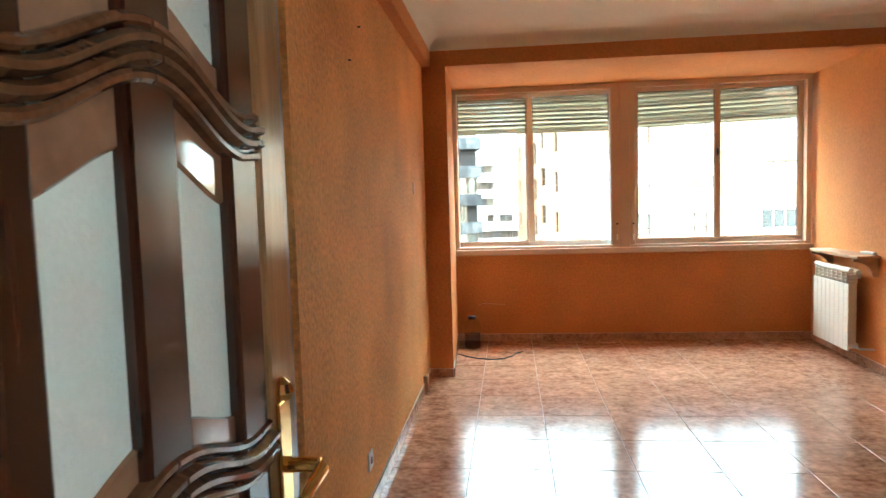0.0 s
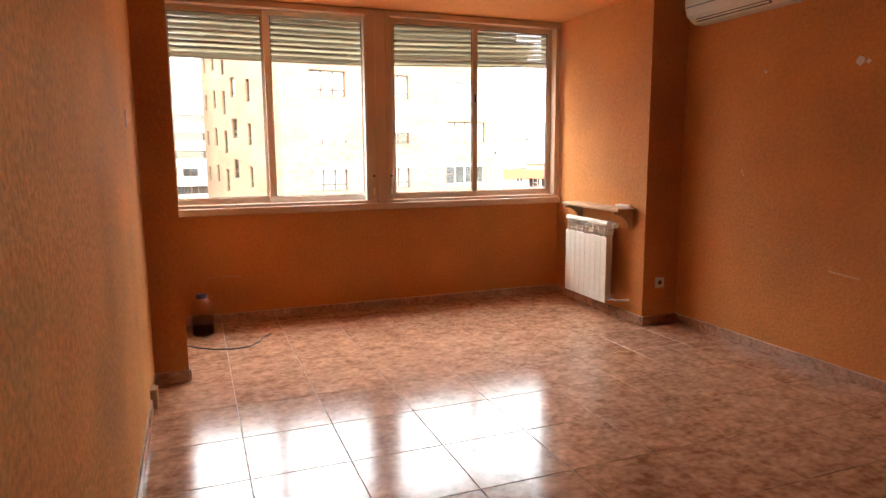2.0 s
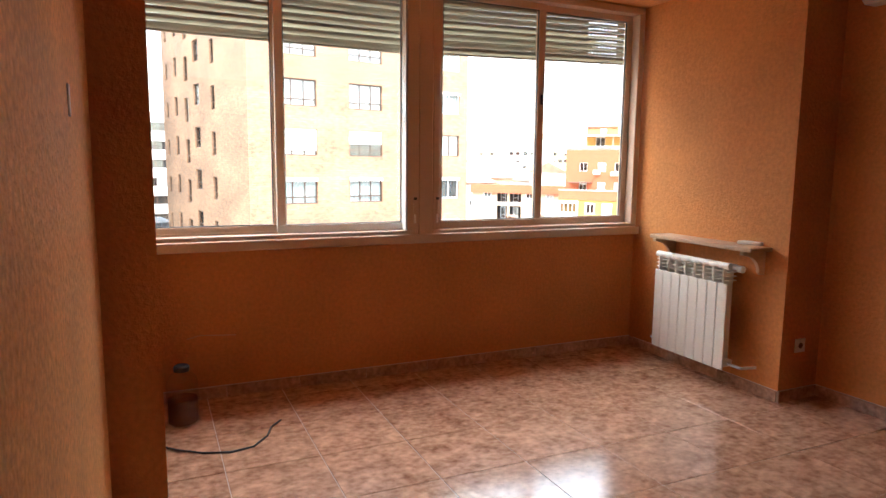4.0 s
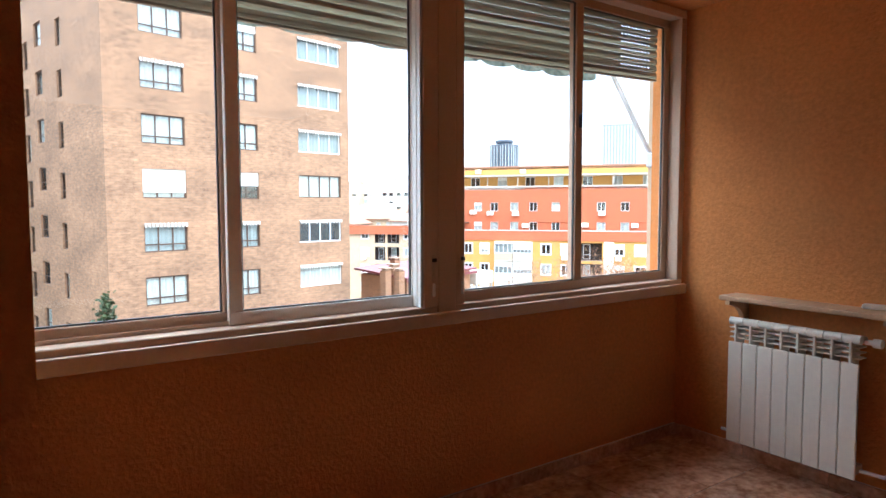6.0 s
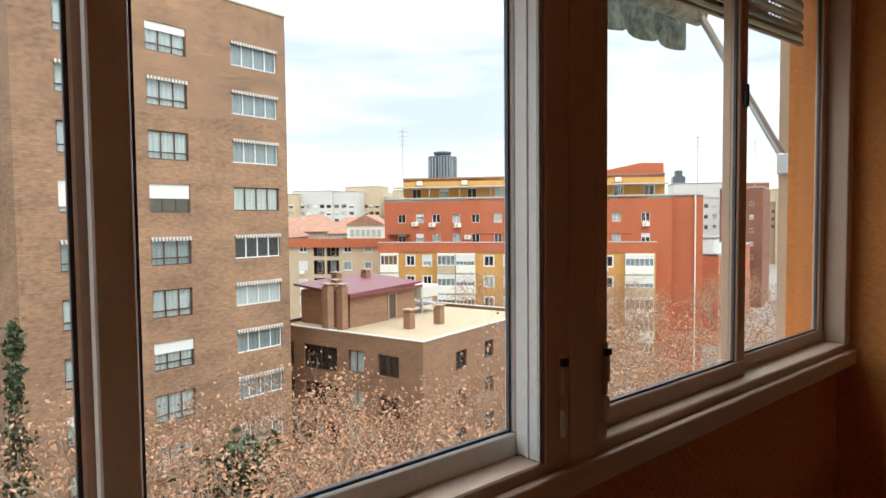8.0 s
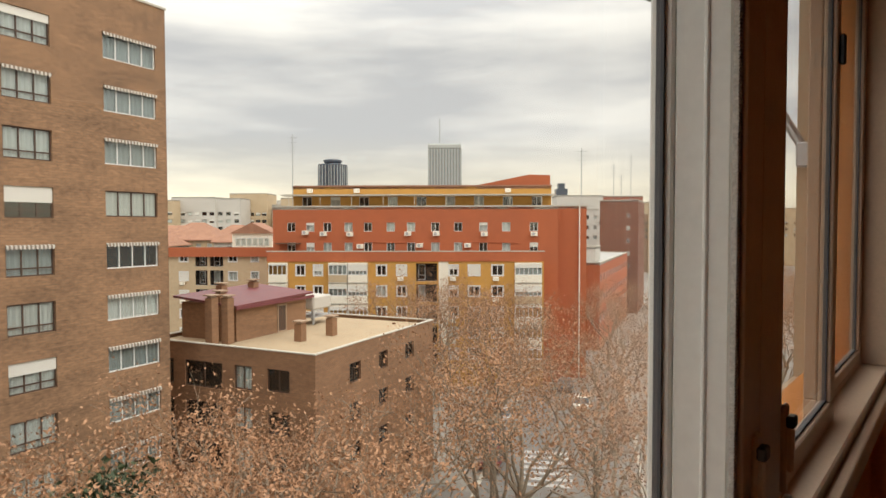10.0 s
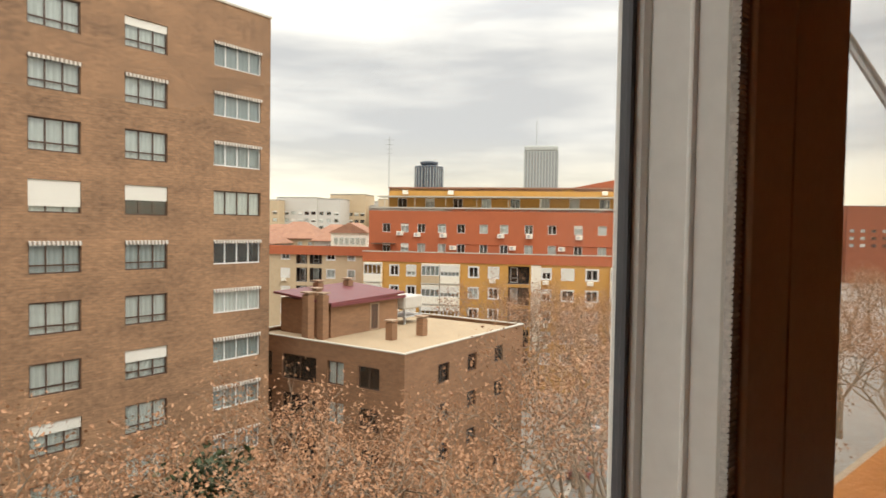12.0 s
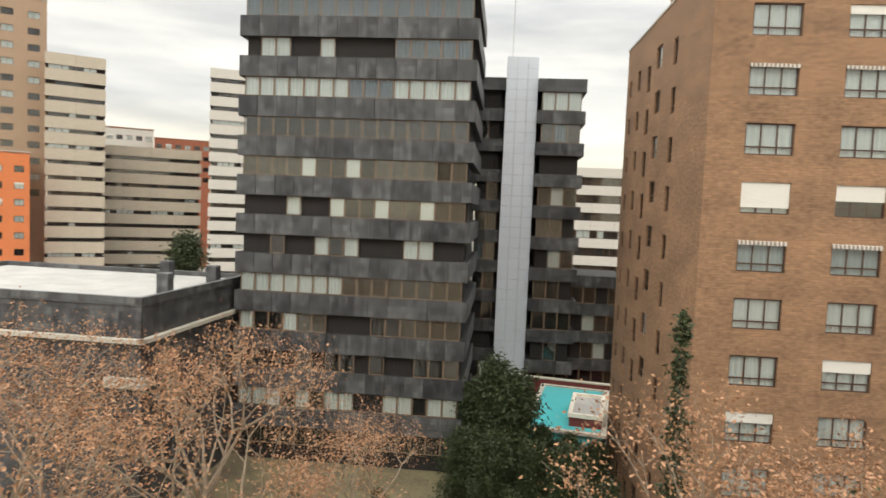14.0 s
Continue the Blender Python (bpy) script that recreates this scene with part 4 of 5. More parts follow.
def low_block():
    root = empty("low_brick_block", pose(25.0, 29.2, 0, 0, 0, 14), "low brown brick block with a gravel roof and plant room", "building")
    W, D, top = 15.6, 14.0, -6.1
    holes = []
    for z in (-8.6, -11.2, -13.8, -16.4):
        holes += [(3.6, z, 4.9, z + 1.3), (7.2, z + 0.2, 8.4, z + 1.4), (11.0, z + 0.2, 12.3, z + 1.4)]
    b = facade(bmesh.new(), 0, W, GROUND, top, holes)
    sh = []
    for z in (-8.7, -11.3, -13.9, -16.5):
        sh += [(D - 3.6, z + 0.1, D - 1.9, z + 1.5), (D - 6.2, z, D - 4.8, z + 1.5), (D - 10.4, z - 0.2, D - 7.2, z + 1.5), (D - 13.4, z - 0.2, D - 11.4, z + 1.5)]
    facade(b, 0, D, GROUND, top, sh, org=(0, D), along=(0, -1))
    bx(b, W - 0.02, 0, GROUND, W, D, top)
    bx(b, 0, D, GROUND, W, D + 0.02, top)
    bmesh.ops.recalc_face_normals(b, faces=b.faces)
    part("wall", b, M_BRICKLOW, root)
    part("dark_interior", box(0.5, 0.5, GROUND, W - 0.5, D - 0.5, top - 1), M_DARKIN, root)
    part("roof", box(0.02, 0.02, top - 0.7, W - 0.03, D - 0.02, top - 0.25), M_ROOFGRAVEL, root, "sandy gravel roof")
    part("coping", frame_ring(-0.05, -0.05, W + 0.05, D + 0.05, top - 0.002, top + 0.07, 0.26), M_COPING, root)
    part("upstand", box(10.3, D - 0.32, top - 0.25, W - 0.3, D - 0.27, top - 0.003), M_PALE, root, "pale inner face of the parapet")
    for u, z, u1, z1 in holes:
        pane_set(root, u, 0.1, z, round(u1 - u, 2), round(z1 - z, 2), M_BROWNFRAME, 1, 0, None, t=0.07)
    for v, z, v1, z1 in sh:
        pane_set(root, 0.1, D - v, z, round(v1 - v, 2), round(z1 - z, 2), M_BROWNFRAME, 1, 0, M_CURTAIN if v1 - v < 1.5 else None, 0, None, False, -90, t=0.07)
    shed = part("plant_room", box(2.6, 8.4, top - 0.26, 10.2, 13.4, top + 2.24), M_BRICKLOW, root, "brick plant room under a red roof")
    b = bmesh.new()
    edge = [(2.2, 8.0, 2.1), (10.6, 8.0, 2.3), (10.6, 13.8, 2.75), (2.2, 13.8, 2.55)]
    lo, hi = [[b.verts.new((x, y, top + z + t)) for x, y, z in edge] for t in (0.0, 0.16)]
    b.faces.new(lo[::-1])
    b.faces.new(hi)
    for q in range(4):
        b.faces.new((lo[q], lo[(q + 1) % 4], hi[(q + 1) % 4], hi[q]))
    bx(b, 2.15, 7.92, top + 1.98, 10.65, 8.0, top + 2.2)
    part("roof", b, M_REDROOF, shed, "dark red sheet roof")
    part("door", box(6.9, 8.36, top - 0.25, 7.7, 8.42, top + 1.7, bevel=0.01), M_BROWNFRAME, shed, "narrow brown door")
    part("door_surround", frame_rect(bmesh.new(), 6.78, top - 0.25, 7.82, top + 1.82, 0.12, 8.34, 8.41, bev=0.0), M_TAN, shed)
    for x, y, h in ((0.6, 8.6, 2.9), (1.6, 8.2, 2.8), (2.3, 9.5, 3.0), (8.6, 12.2, 3.2), (5.2, 12.2, 3.2), (4.4, 4.4, 0.95), (7.2, 3.8, 1.0)):
        c = part("chimney", box(x, y, top - 0.27, x + 0.6, y + 0.6, top + h, bevel=0.02), M_BRICKLOW, root)
        b = bmesh.new()
        bx(b, x - 0.08, y - 0.08, top + h + 0.12, x + 0.68, y + 0.68, top + h + 0.2)
        bx(b, x + 0.1, y + 0.1, top + h, x + 0.5, y + 0.5, top + h + 0.13)
        part("cowl", b, M_TAN, c)
    b = bmesh.new()
    for x in (10.9, 13.0):
        for y in (8.2, 9.9):
            bx(b, x, y, top - 0.26, x + 0.12, y + 0.12, top + 1.0)
    bx(b, 10.8, 8.1, top + 0.3, 13.2, 10.1, top + 0.4)
    u = part("cooling_unit", b, M_METALGREY, root, "white rooftop cooling unit on a steel frame")
    part("case", box(10.8, 8.1, top + 0.95, 13.2, 10.1, top + 2.0, bevel=0.1), M_PALE, u)


low_block()


def banded(name, m, W, D, top, base, pitch, label, wall, glass_rows=True, band=1.5, step=0.45, panel=1.5, seed=1, sides=True, floors=()):
    """A block of storeys: proud parapet bands of slate panels, with strips of glazing set back between them."""
    r = random.Random(seed)
    root = empty(name, m, label, "building")
    # near-black core stands in for shade behind the glazing and loggias
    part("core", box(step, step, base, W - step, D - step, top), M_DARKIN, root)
    k = 0
    z = top
    while z - band > base:
        bnd = part("parapet_band", box(0.03, 0.03, z - band + 0.02, W - 0.03, D - 0.03, z - 0.02), M_SLATEJOINT, root)
        n = max(2, round(W / panel))
        w = W / n
        me = cached(("panel", round(w, 3), band, wall.name), lambda: box(0.012, -0.03, 0.0, w - 0.012, 0.05, band, bevel=0.008))
        for i in range(n):
            o = part_of("panel", me, wall, bnd)
            o.location = (i * w, 0.0, z - band)
        if sides:
            nd = max(2, round(D / panel))
            wd = D / nd
            me2 = cached(("panel", round(wd, 3), band, wall.name), lambda: box(0.012, -0.03, 0.0, wd - 0.012, 0.05, band, bevel=0.008))
            for i in range(nd):
                o = part_of("panel", me2, wall, bnd)
                o.matrix_basis = pose(W, i * wd, z - band, 0, 0, 90)
                o = part_of("panel", me2, wall, bnd)
                o.matrix_basis = pose(0, (i + 1) * wd, z - band, 0, 0, -90)
        h = round(pitch - band, 3)
        zz = z - pitch
        if zz > base:
            mix = r.random()
            row = floors[k] if k < len(floors) else ""
            cell = round((W - 0.8) / max(1, len(row)), 3)
            for i, c in enumerate(row):
                if c == "r":
                    continue
                back = step - 0.19 if c == "p" else step - 0.33
                cloth = {"w": M_CURTAIN, "p": M_CURTAIN, "g": M_DUSK}.get(c)
                shut = {"b": 1.0, "c": 1.0}.get(c, 0)
                pane_set(root, 0.4 + i * cell, back, zz, cell, h, M_BRONZE, 0, 0, cloth, shut, M_BLIND if c == "c" else M_BROWNBLIND, t=0.07)
            u = W if row else 0.5
            while u < W - 1.6:
                ww = r.choice((1.15, 1.15, 2.3))
                if u + ww > W - 0.4:
                    break
                c = r.random()
                cur = M_CURTAIN if (mix < 0.3 and c < 0.6) or c < 0.12 else None
                bl = r.choice((1.0, 1.0, 0.45, 0)) if (mix > 0.55 and c > 0.2) else 0
                if c > 0.1 or mix < 0.3:
                    pane_set(root, u, step - 0.12 - (0.25 if mix < 0.3 else 0), zz, ww, h, M_BROWNFRAME, 1 if ww > 2 else 0, 0, cur, bl, M_BROWNBLIND, t=0.06)
                u += ww + 0.02
            b = bmesh.new()
            for q in range(1, int(D / 2.4)):
                bx(b, W - step + 0.03, q * 2.4, zz, W - step + 0.09, q * 2.4 + 1.6, zz + h)
            part("side_glazing", b, M_PANE, root)
        z -= pitch
        k += 1
    return root


def local(e, az, u, depth, turn=0.0):
    """The pose u metres to the right and depth metres ahead of e, for one who looks towards azimuth az."""
    a = radians(az)
    return pose(e[0] + u * math.cos(a) - depth * math.sin(a), e[1] + u * math.sin(a) + depth * math.cos(a), 0, 0, 0, az + turn)


EW, EE = (1.2, -0.13), (0.7, -0.23)
# storeys from the top: w curtained, g grey, d dark, b brown blind, c cream blind, r open loggia, p window in a loggia
SLATE_FLOORS = ("ggggggggggggggg", "rpprrprrrrggggg", "wwwwwwwgggwwwww", "ddddddddddddddd", "bbbbcddcdbbbbdb", "rrrprrcddcbbcbb",
                "rrdrrpdprrrpprr", "wwwwwwwbbbbbbbb", "wddwbbrrrddbbbb", "drdrbrddrdrrddb", "wwwdwdwwrrwwdww", "ddddddddddddddd")
banded("slate_tower", local(EW, 9.8, -20.2, 47), 17.7, 14, 18.1, GROUND, 2.93, "dark slate-clad residential tower with balcony bands", M_SLATE, seed=3, floors=SLATE_FLOORS)


def stair_tower():
    root = empty("grey_stair_tower", local(EW, 9.8, -0.5, 62), "pale grey panelled stair shaft of the slate block", "building")
    part("shaft", box(0.02, 0.02, -14, 2.98, 5, 16), M_SLATEJOINT, root)
    part("stair_lobby", box(-1.1, 2.2, -14, 4.1, 4.8, 13.3), M_SLATEJOINT, root, "dark recessed landings behind the shaft")
    me = cached(("shaftpanel",), lambda: box(0.01, -0.02, 0.008, 0.99, 0.04, 0.992, bevel=0.006))
    for i in range(3):
        for j in range(30):
            part_of("panel", me, M_SLAB, root).location = (i * 1.0, 0, -14 + j)
    part("cap", box(0, 0, 16, 3, 5, 16.06), M_SLAB, root)
    part("mast", tube(bmesh.new(), [(0.5, 2, 16), (0.5, 2, 22)], 0.04, 6), M_METALGREY, root)


stair_tower()
banded("slate_wing", local(EW, 9.8, -3.4, 63), 2.9, 8, 14.3, GROUND, 2.93, "dark slate-clad wing beside the grey shaft", M_SLATE, seed=5, band=1.2, floors=("rr", "dr", "rr", "rd", "bb", "gb", "dd", "rd", "rr", "dw", "dd"))
banded("slate_wing", local(EW, 9.8, 2.52, 61), 4.4, 8, 13.9, GROUND, 2.93, "dark slate-clad wing beside the grey shaft", M_SLATE, seed=7, band=1.2, floors=("www", "bgb", "rrr", "dpd", "bbr", "rpd", "ddr", "ddd", "rdr", "ddd", "rdd"))
banded("slate_terrace", local(EW, 9.8, 6.3, 63), 5.5, 8, -4.4, GROUND, 2.7, "stepped slate terraces below the wing", M_SLATE, seed=8, band=1.1, floors=("ddrd", "rpdd", "rdpr", "dddd", "rddr"))

pod = empty("slate_podium", local(EW, 9.8, -42.5, 36.5, -2), "low slate-clad podium with a pale flat roof", "building")
b = box(0, 0, GROUND, 21.5, 14.5, -5.0)
part("wall", b, M_SLATE, pod)
part("roof", box(0.3, 0.3, -5.0, 21.2, 14.2, -4.85), M_ROOFWHITE, pod, "pale roof membrane")
part("coping", frame_ring(-0.1, -0.1, 21.6, 14.6, -5.0, -4.5, 0.35), M_SLATE, pod)
part("ledge", box(-0.3, -0.5, -7.2, 21.9, 0, -6.95), M_COPING, pod)
part("ledge", box(21.5, -0.5, -7.2, 21.9, 14, -6.95), M_COPING, pod)
part("lower_ledge", box(19.4, -0.4, -9.9, 21.9, 0.3, -9.3), M_COPING, pod)
for x, y in ((20.3, 4.5), (20.6, 10.5), (16.0, 12.0)):
    part("vent", box(x - 0.4, y - 0.4, -4.86, x + 0.4, y + 0.4, -3.5, bevel=0.05), M_SLATE, pod)


def plain_block(name, m, W, D, top, label, wall, cols, rows, z_top, pitch, w, h, frame=None, group="", side=0, side_w=None, roof=None, blind=0.2, base=GROUND, cur=0.4, u0=None, us=None, seed=2, bars=1):
    """A far block with rows of true windows on its front and, where seen, on its right-hand side."""
    r = random.Random(seed)
    root = empty(name, m, label, "building", group)
    u0 = u0 if u0 is not None else (W / max(cols, 1) - w) / 2
    us = us if us else [u0 + i * (W - 2 * u0 - w) / max(1, cols - 1) for i in range(cols)] if cols else []
    holes = [(u, z_top - k * pitch - h, u + w, z_top - k * pitch) for k in range(rows) for u in us]
    b = facade(bmesh.new(), 0, W, base, top, holes, 0.15)
    vs = [(i + 0.5) * D / side - w / 2 for i in range(side)] if side else []
    sh = [(v, z_top - k * pitch - h, v + w, z_top - k * pitch) for k in range(rows) for v in vs]
    facade(b, 0, D, base, top, sh, 0.15, org=(W, 0), along=(0, 1))
    bx(b, 0, 0.3, base, 0.02, D, top)
    bx(b, 0, D, base, W, D + 0.02, top)
    bmesh.ops.recalc_face_normals(b, faces=b.faces)
    part("wall", b, wall, root)
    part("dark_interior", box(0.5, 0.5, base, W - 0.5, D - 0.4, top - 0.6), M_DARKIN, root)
    part("roof", box(0.0, 0.0, top - 0.3, W, D, top + 0.02), roof or M_ROOFWHITE, root)
    part("coping", frame_ring(-0.08, -0.08, W + 0.08, D + 0.08, top + 0.021, top + 0.2, 0.3), roof or M_COPING, root)
    for i, (u, z, _, _) in enumerate(holes):
        c = r.random()
        pane_set(root, u, 0.09, z, w, h, frame or M_WHITEFRAME, bars, 0, M_CURTAIN if c < cur else None, r.choice((0.3, 0.5, 0.9)) if r.random() < blind else 0, None, t=0.07)
    for v, z, _, _ in sh:
        pane_set(root, W - 0.09, v, z, w, h, frame or M_WHITEFRAME, bars, 0, M_CURTAIN if r.random() < cur else None, 0, None, False, 90, t=0.07)
    return root


AZ = -52.3
RED_US = (1.85, 4.3, 6.5, 9.2, 11.7, 14.6, 17.2, 20.3, 23.2, 26.4, 29.3, 32.8)
red = plain_block("terracotta_block", local(EE, AZ, -23.9, 82), 36.4, 12, 3.9, "terracotta apartment block with small white windows", M_TERRA, 12, 2, 1.95, 2.55, 1.05, 1.15, roof=M_COPING, side=3, blind=0.3, us=RED_US)
for i, (c, dx, z) in enumerate(((1, -0.5, 0.75), (2, -0.4, 0.6), (3, 0.3, 0.55), (6, -0.3, 0.6), (7, 0.2, 0.6), (9, 0.2, 0.55), (11, 0.1, 0.55), (4, -0.9, -1.0), (6, 1.2, -0.9), (8, 1.3, -0.9))):
    x = RED_US[c] + dx
    o = part("condenser", box(x, -0.42, z - 0.35, x + 0.85, -0.02, z + 0.2, bevel=0.03), M_WHITE, red, "wall-hung air-conditioning unit")
    part("fan_grille", lathe(bmesh.new(), [(0.19, 0), (0.19, 0.012), (0.06, 0.016)], 14), M_METALGREY, o).matrix_basis = pose(x + 0.32, -0.42, z - 0.07, 90)
for x0, x1 in ((12.4, 17.0), (24.5, 31.5)):
    part("drain_line", tube(bmesh.new(), [(x0, -0.05, -0.55), (x1, -0.05, -0.65)], 0.05, 6), M_TERRA, red)
part("awning", prism(bmesh.new(), [(0.6, -1.3), (3.6, -1.3), (3.6, -0.02), (0.6, -0.02)], -0.75, -0.65), M_BROWNBLIND, red, "brown terrace awning")


def street_front(name, m, W, top, label, wall, windows, loggias, glazed, rows, pitch, seed):
    """Lower storeys whose bays differ: framed windows, open loggias, glazed-in balconies; each is a list of (start, width)."""
    r = random.Random(seed)
    root = empty(name, m, label, "building")
    zs = [top - 0.45 - k * pitch for k in range(rows)]
    holes = [(u, z - 1.3, u + w, z) for z in zs for u, w in windows]
    holes += [(u, z - 2.0, u + w, z + 0.2) for z in zs for u, w in loggias]
    b = facade(bmesh.new(), 0, W, GROUND, top, holes, 0.16)
    bx(b, 0, 1.9, GROUND, W, 2.1, top)
    bx(b, 0, 0.02, GROUND, 0.02, 1.9, top)
    bx(b, W - 0.02, 0.02, GROUND, W, 1.9, top)
    part("wall", b, wall, root)
    part("roof", box(0.02, 0.02, top - 0.12, W - 0.02, 1.9, top - 0.02), M_ROOFWHITE, root)
    part("dark_interior", box(0.3, 1.3, GROUND, W - 0.3, 1.6, top - 0.3), M_DARKIN, root)
    for k, z in enumerate(zs):
        for u, w in windows:
            c = r.random()
            wd = pane_set(root, u, 0.06, z - 1.3, w, 1.3, M_WHITEFRAME, 1, 0, M_CURTAIN if c < 0.35 else None, r.choice((0.4, 0.6, 0.95)) if r.random() < 0.3 else 0, None, t=0.1)
            part_of("surround", cached(("surround", w), lambda: frame_rect(bmesh.new(), -0.1, -0.1, w + 0.1, 1.4, 0.13, -0.1, -0.063, bev=0.0)), M_WHITEFRAME, wd, "white painted window surround")
            if r.random() < 0.35:
                part("condenser", box(u + 0.1, -0.4, z - 1.95, u + 0.85, -0.02, z - 1.45, bevel=0.03), M_WHITE, root, "wall-hung air-conditioning unit")
        for u, w in loggias:
            lo = part("loggia_rail", box(u, -0.02, z - 2.0, u + w, 0.06, z - 1.95), M_METALGREY, root)
            part("railing", box(u, -0.01, z - 1.2, u + w, 0.03, z - 1.15), M_BROWNFRAME, lo)
            for q in range(int(w / 0.22)):
                part_of("baluster", cached(("baluster",), lambda: box(-0.012, 0, 0, 0.012, 0.024, 0.76)), M_BROWNFRAME, lo).location = (u + 0.1 + q * 0.22, 0, z - 1.955)
            pane_set(root, u + 0.2, 1.1, z - 1.9, 0.9, 1.9, M_WHITEFRAME, 0, 0.6, M_CURTAIN if r.random() < 0.5 else None, t=0.08)
        for i, (u, w) in enumerate(glazed):
            c = part("enclosed_balcony", box(u, -0.75, z - 2.1, u + w, -0.02, z - 1.2, bevel=0.02), M_WHITE if (i + k) % 3 != 1 else M_BEIGE, root, "glazed-in balcony")
            part("slab", box(u - 0.03, -0.8, z - 2.22, u + w + 0.03, -0.02, z - 2.1), M_COPING, c)
            part("head", box(u, -0.75, z + 0.08, u + w, -0.02, z + 0.3, bevel=0.02), M_WHITE, c)
            pane_set(root, u, -0.72, z - 1.2, w, 1.28, M_WHITEFRAME, max(2, int(w / 0.6)), 0.0, M_GREYCURTAIN if r.random() < 0.5 else None, r.choice((0.35, 0.3, 0.6)) if r.random() < 0.55 else 0, None, t=0.09)
            part("return_wall", box(u, -0.7, z - 1.2, u + 0.05, -0.02, z + 0.08), M_WHITE, c)
            part("return_wall", box(u + w - 0.05, -0.7, z - 1.2, u + w, -0.02, z + 0.08), M_WHITE, c)
    return root


ochre = street_front("ochre_block", local(EE, AZ, -24.0, 79.8), 34.4, -2.9, "ochre lower storeys with white-framed windows and balconies", M_OCHRE,
                     ((3.6, 1.1), (5.8, 1.1), (13.7, 1.2), (16.2, 1.2), (22.7, 1.1), (25.1, 1.4), (28.0, 1.4)), ((18.6, 2.6),), ((0.3, 2.3), (7.8, 2.3), (10.2, 2.4), (30.8, 3.3)), 5, 2.6, 12)
part("white_bay", box(21.4, -0.012, -13.6, 22.6, 0.003, -2.95), M_WHITE, ochre, "white rendered bay")
part("parapet", box(-0.05, -0.12, -2.9, 34.45, 0.2, -1.7), M_TERRA, ochre, "terracotta parapet")
part("parapet_cap", box(-0.1, -0.16, -1.7, 34.5, 0.24, -1.58), M_COPING, ochre)
pent = plain_block("ochre_penthouse", local(EE, AZ, -22.2, 85.5), 34.3, 7, 6.7, "ochre penthouse storey under a thin red roof", M_OCHRE, 9, 1, 5.4, 2.5, 1.3, 1.5, base=3.9, roof=M_CLAYROOF, blind=0.1)
part("canopy", box(-1.0, -2.2, 5.45, 34.5, 0, 5.62), M_COPING, pent, "pale terrace canopy")
for i in range(9):
    part("canopy_post", tube(bmesh.new(), [(i * 4.1, -2.0, 3.85), (i * 4.1, -2.0, 5.46)], 0.05, 6), M_COPING, pent)
b = bmesh.new()
lo, hi = [[b.verts.new(p) for p in ((24.5, y, 6.7), (34.2, y, 6.7), (34.2, y, 8.2), (31.5, y, 8.3), (24.5, y, 6.9))] for y in (0.4, 6.5)]
b.faces.new(lo)
b.faces.new(hi[::-1])
for q in range(5):
    b.faces.new((lo[q], hi[q], hi[(q + 1) % 5], lo[(q + 1) % 5]))
bmesh.ops.recalc_face_normals(b, faces=b.faces)
part("stair_head", b, M_TERRA, pent, "terracotta lean-to roof storey")
for x in (2.0, 8.2, 28.2):
    part("condenser", box(x, -0.45, 5.9, x + 0.75, -0.02, 6.45, bevel=0.04), M_WHITE, pent, "wall-hung air-conditioning unit")
plain_block("terracotta_wing", local(EE, AZ, 12.55, 84.5), 4.0, 10, 4.0, "terracotta rear wing with a white drainpipe", M_TERRA, 0, 0, 2, 2.6, 1, 1.2, roof=M_COPING)
dp = tagged(part("drainpipe", tube(bmesh.new(), [(0, 0, 4), (0, 0, GROUND)], 0.09, 8), M_WHITE), "white drainpipe down the terracotta gable", "pipe")
dp.matrix_basis = local(EE, AZ, 15.6, 84.3)
street_front("beige_block", local(EE, AZ, -44, 95), 19.0, -2.0, "beige apartment block with recessed balconies", M_BEIGE,
             ((2.2, 1.3), (9.6, 1.3), (13.0, 1.1)), ((4.6, 1.8), (6.8, 2.0), (15.6, 2.6)), (), 5, 2.8, 5)
th = empty("terrace_house", local(EE, AZ, -35.2, 99), "white gabled rooftop house with a window band", "house")
part("wall", box(0, 0, -2.6, 6.2, 5, 0.4), M_WHITE, th)
for q in range(6):
    pane_set(th, 0.5 + q * 0.9, -0.075, -1.5, 0.75, 1.2, M_WHITEFRAME, 0, 0, None, t=0.07)
b = bmesh.new()
lo, hi = [[b.verts.new(p) for p in ((-0.4, y, 0.4), (6.6, y, 0.4), (3.1, y, 2.1))] for y in (-0.3, 5.3)]
b.faces.new(lo)
b.faces.new(hi[::-1])
for q in range(3):
    b.faces.new((lo[q], hi[q], hi[(q + 1) % 3], lo[(q + 1) % 3]))
bmesh.ops.recalc_face_normals(b, faces=b.faces)
part("roof", b, M_CLAYROOF, th, "gabled clay roof")
par = tagged(part("terrace_parapet", box(0, -0.4, -3.0, 19.0, 0, -1.6), M_TERRA), "terracotta parapet along a roof terrace", "parapet")
par.matrix_basis = local(EE, AZ, -44, 95)
plain_block("orange_brick_block", local(EE, AZ, 32.6, 151, -20), 8.6, 18, 7.3, "far dull brick block with small windows", M_DULLBRICK, 1, 5, 4.4, 2.9, 0.8, 1.0, side=5, u0=6.0)
plain_block("pale_flats", local(EE, AZ, 34, 178), 4.2, 9, 6.0, "pale flats behind the street corner", M_PALE, 2, 4, 4.5, 2.8, 1.0, 1.2)
plain_block("brick_office", local(EE, AZ, 16.65, 105, -19.8), 6.0, 45, -4.5, "low red brick block with white window strips", M_TERRA, 0, 3, -6.3, 3.3, 1.9, 1.2, side=13, cur=0.9)
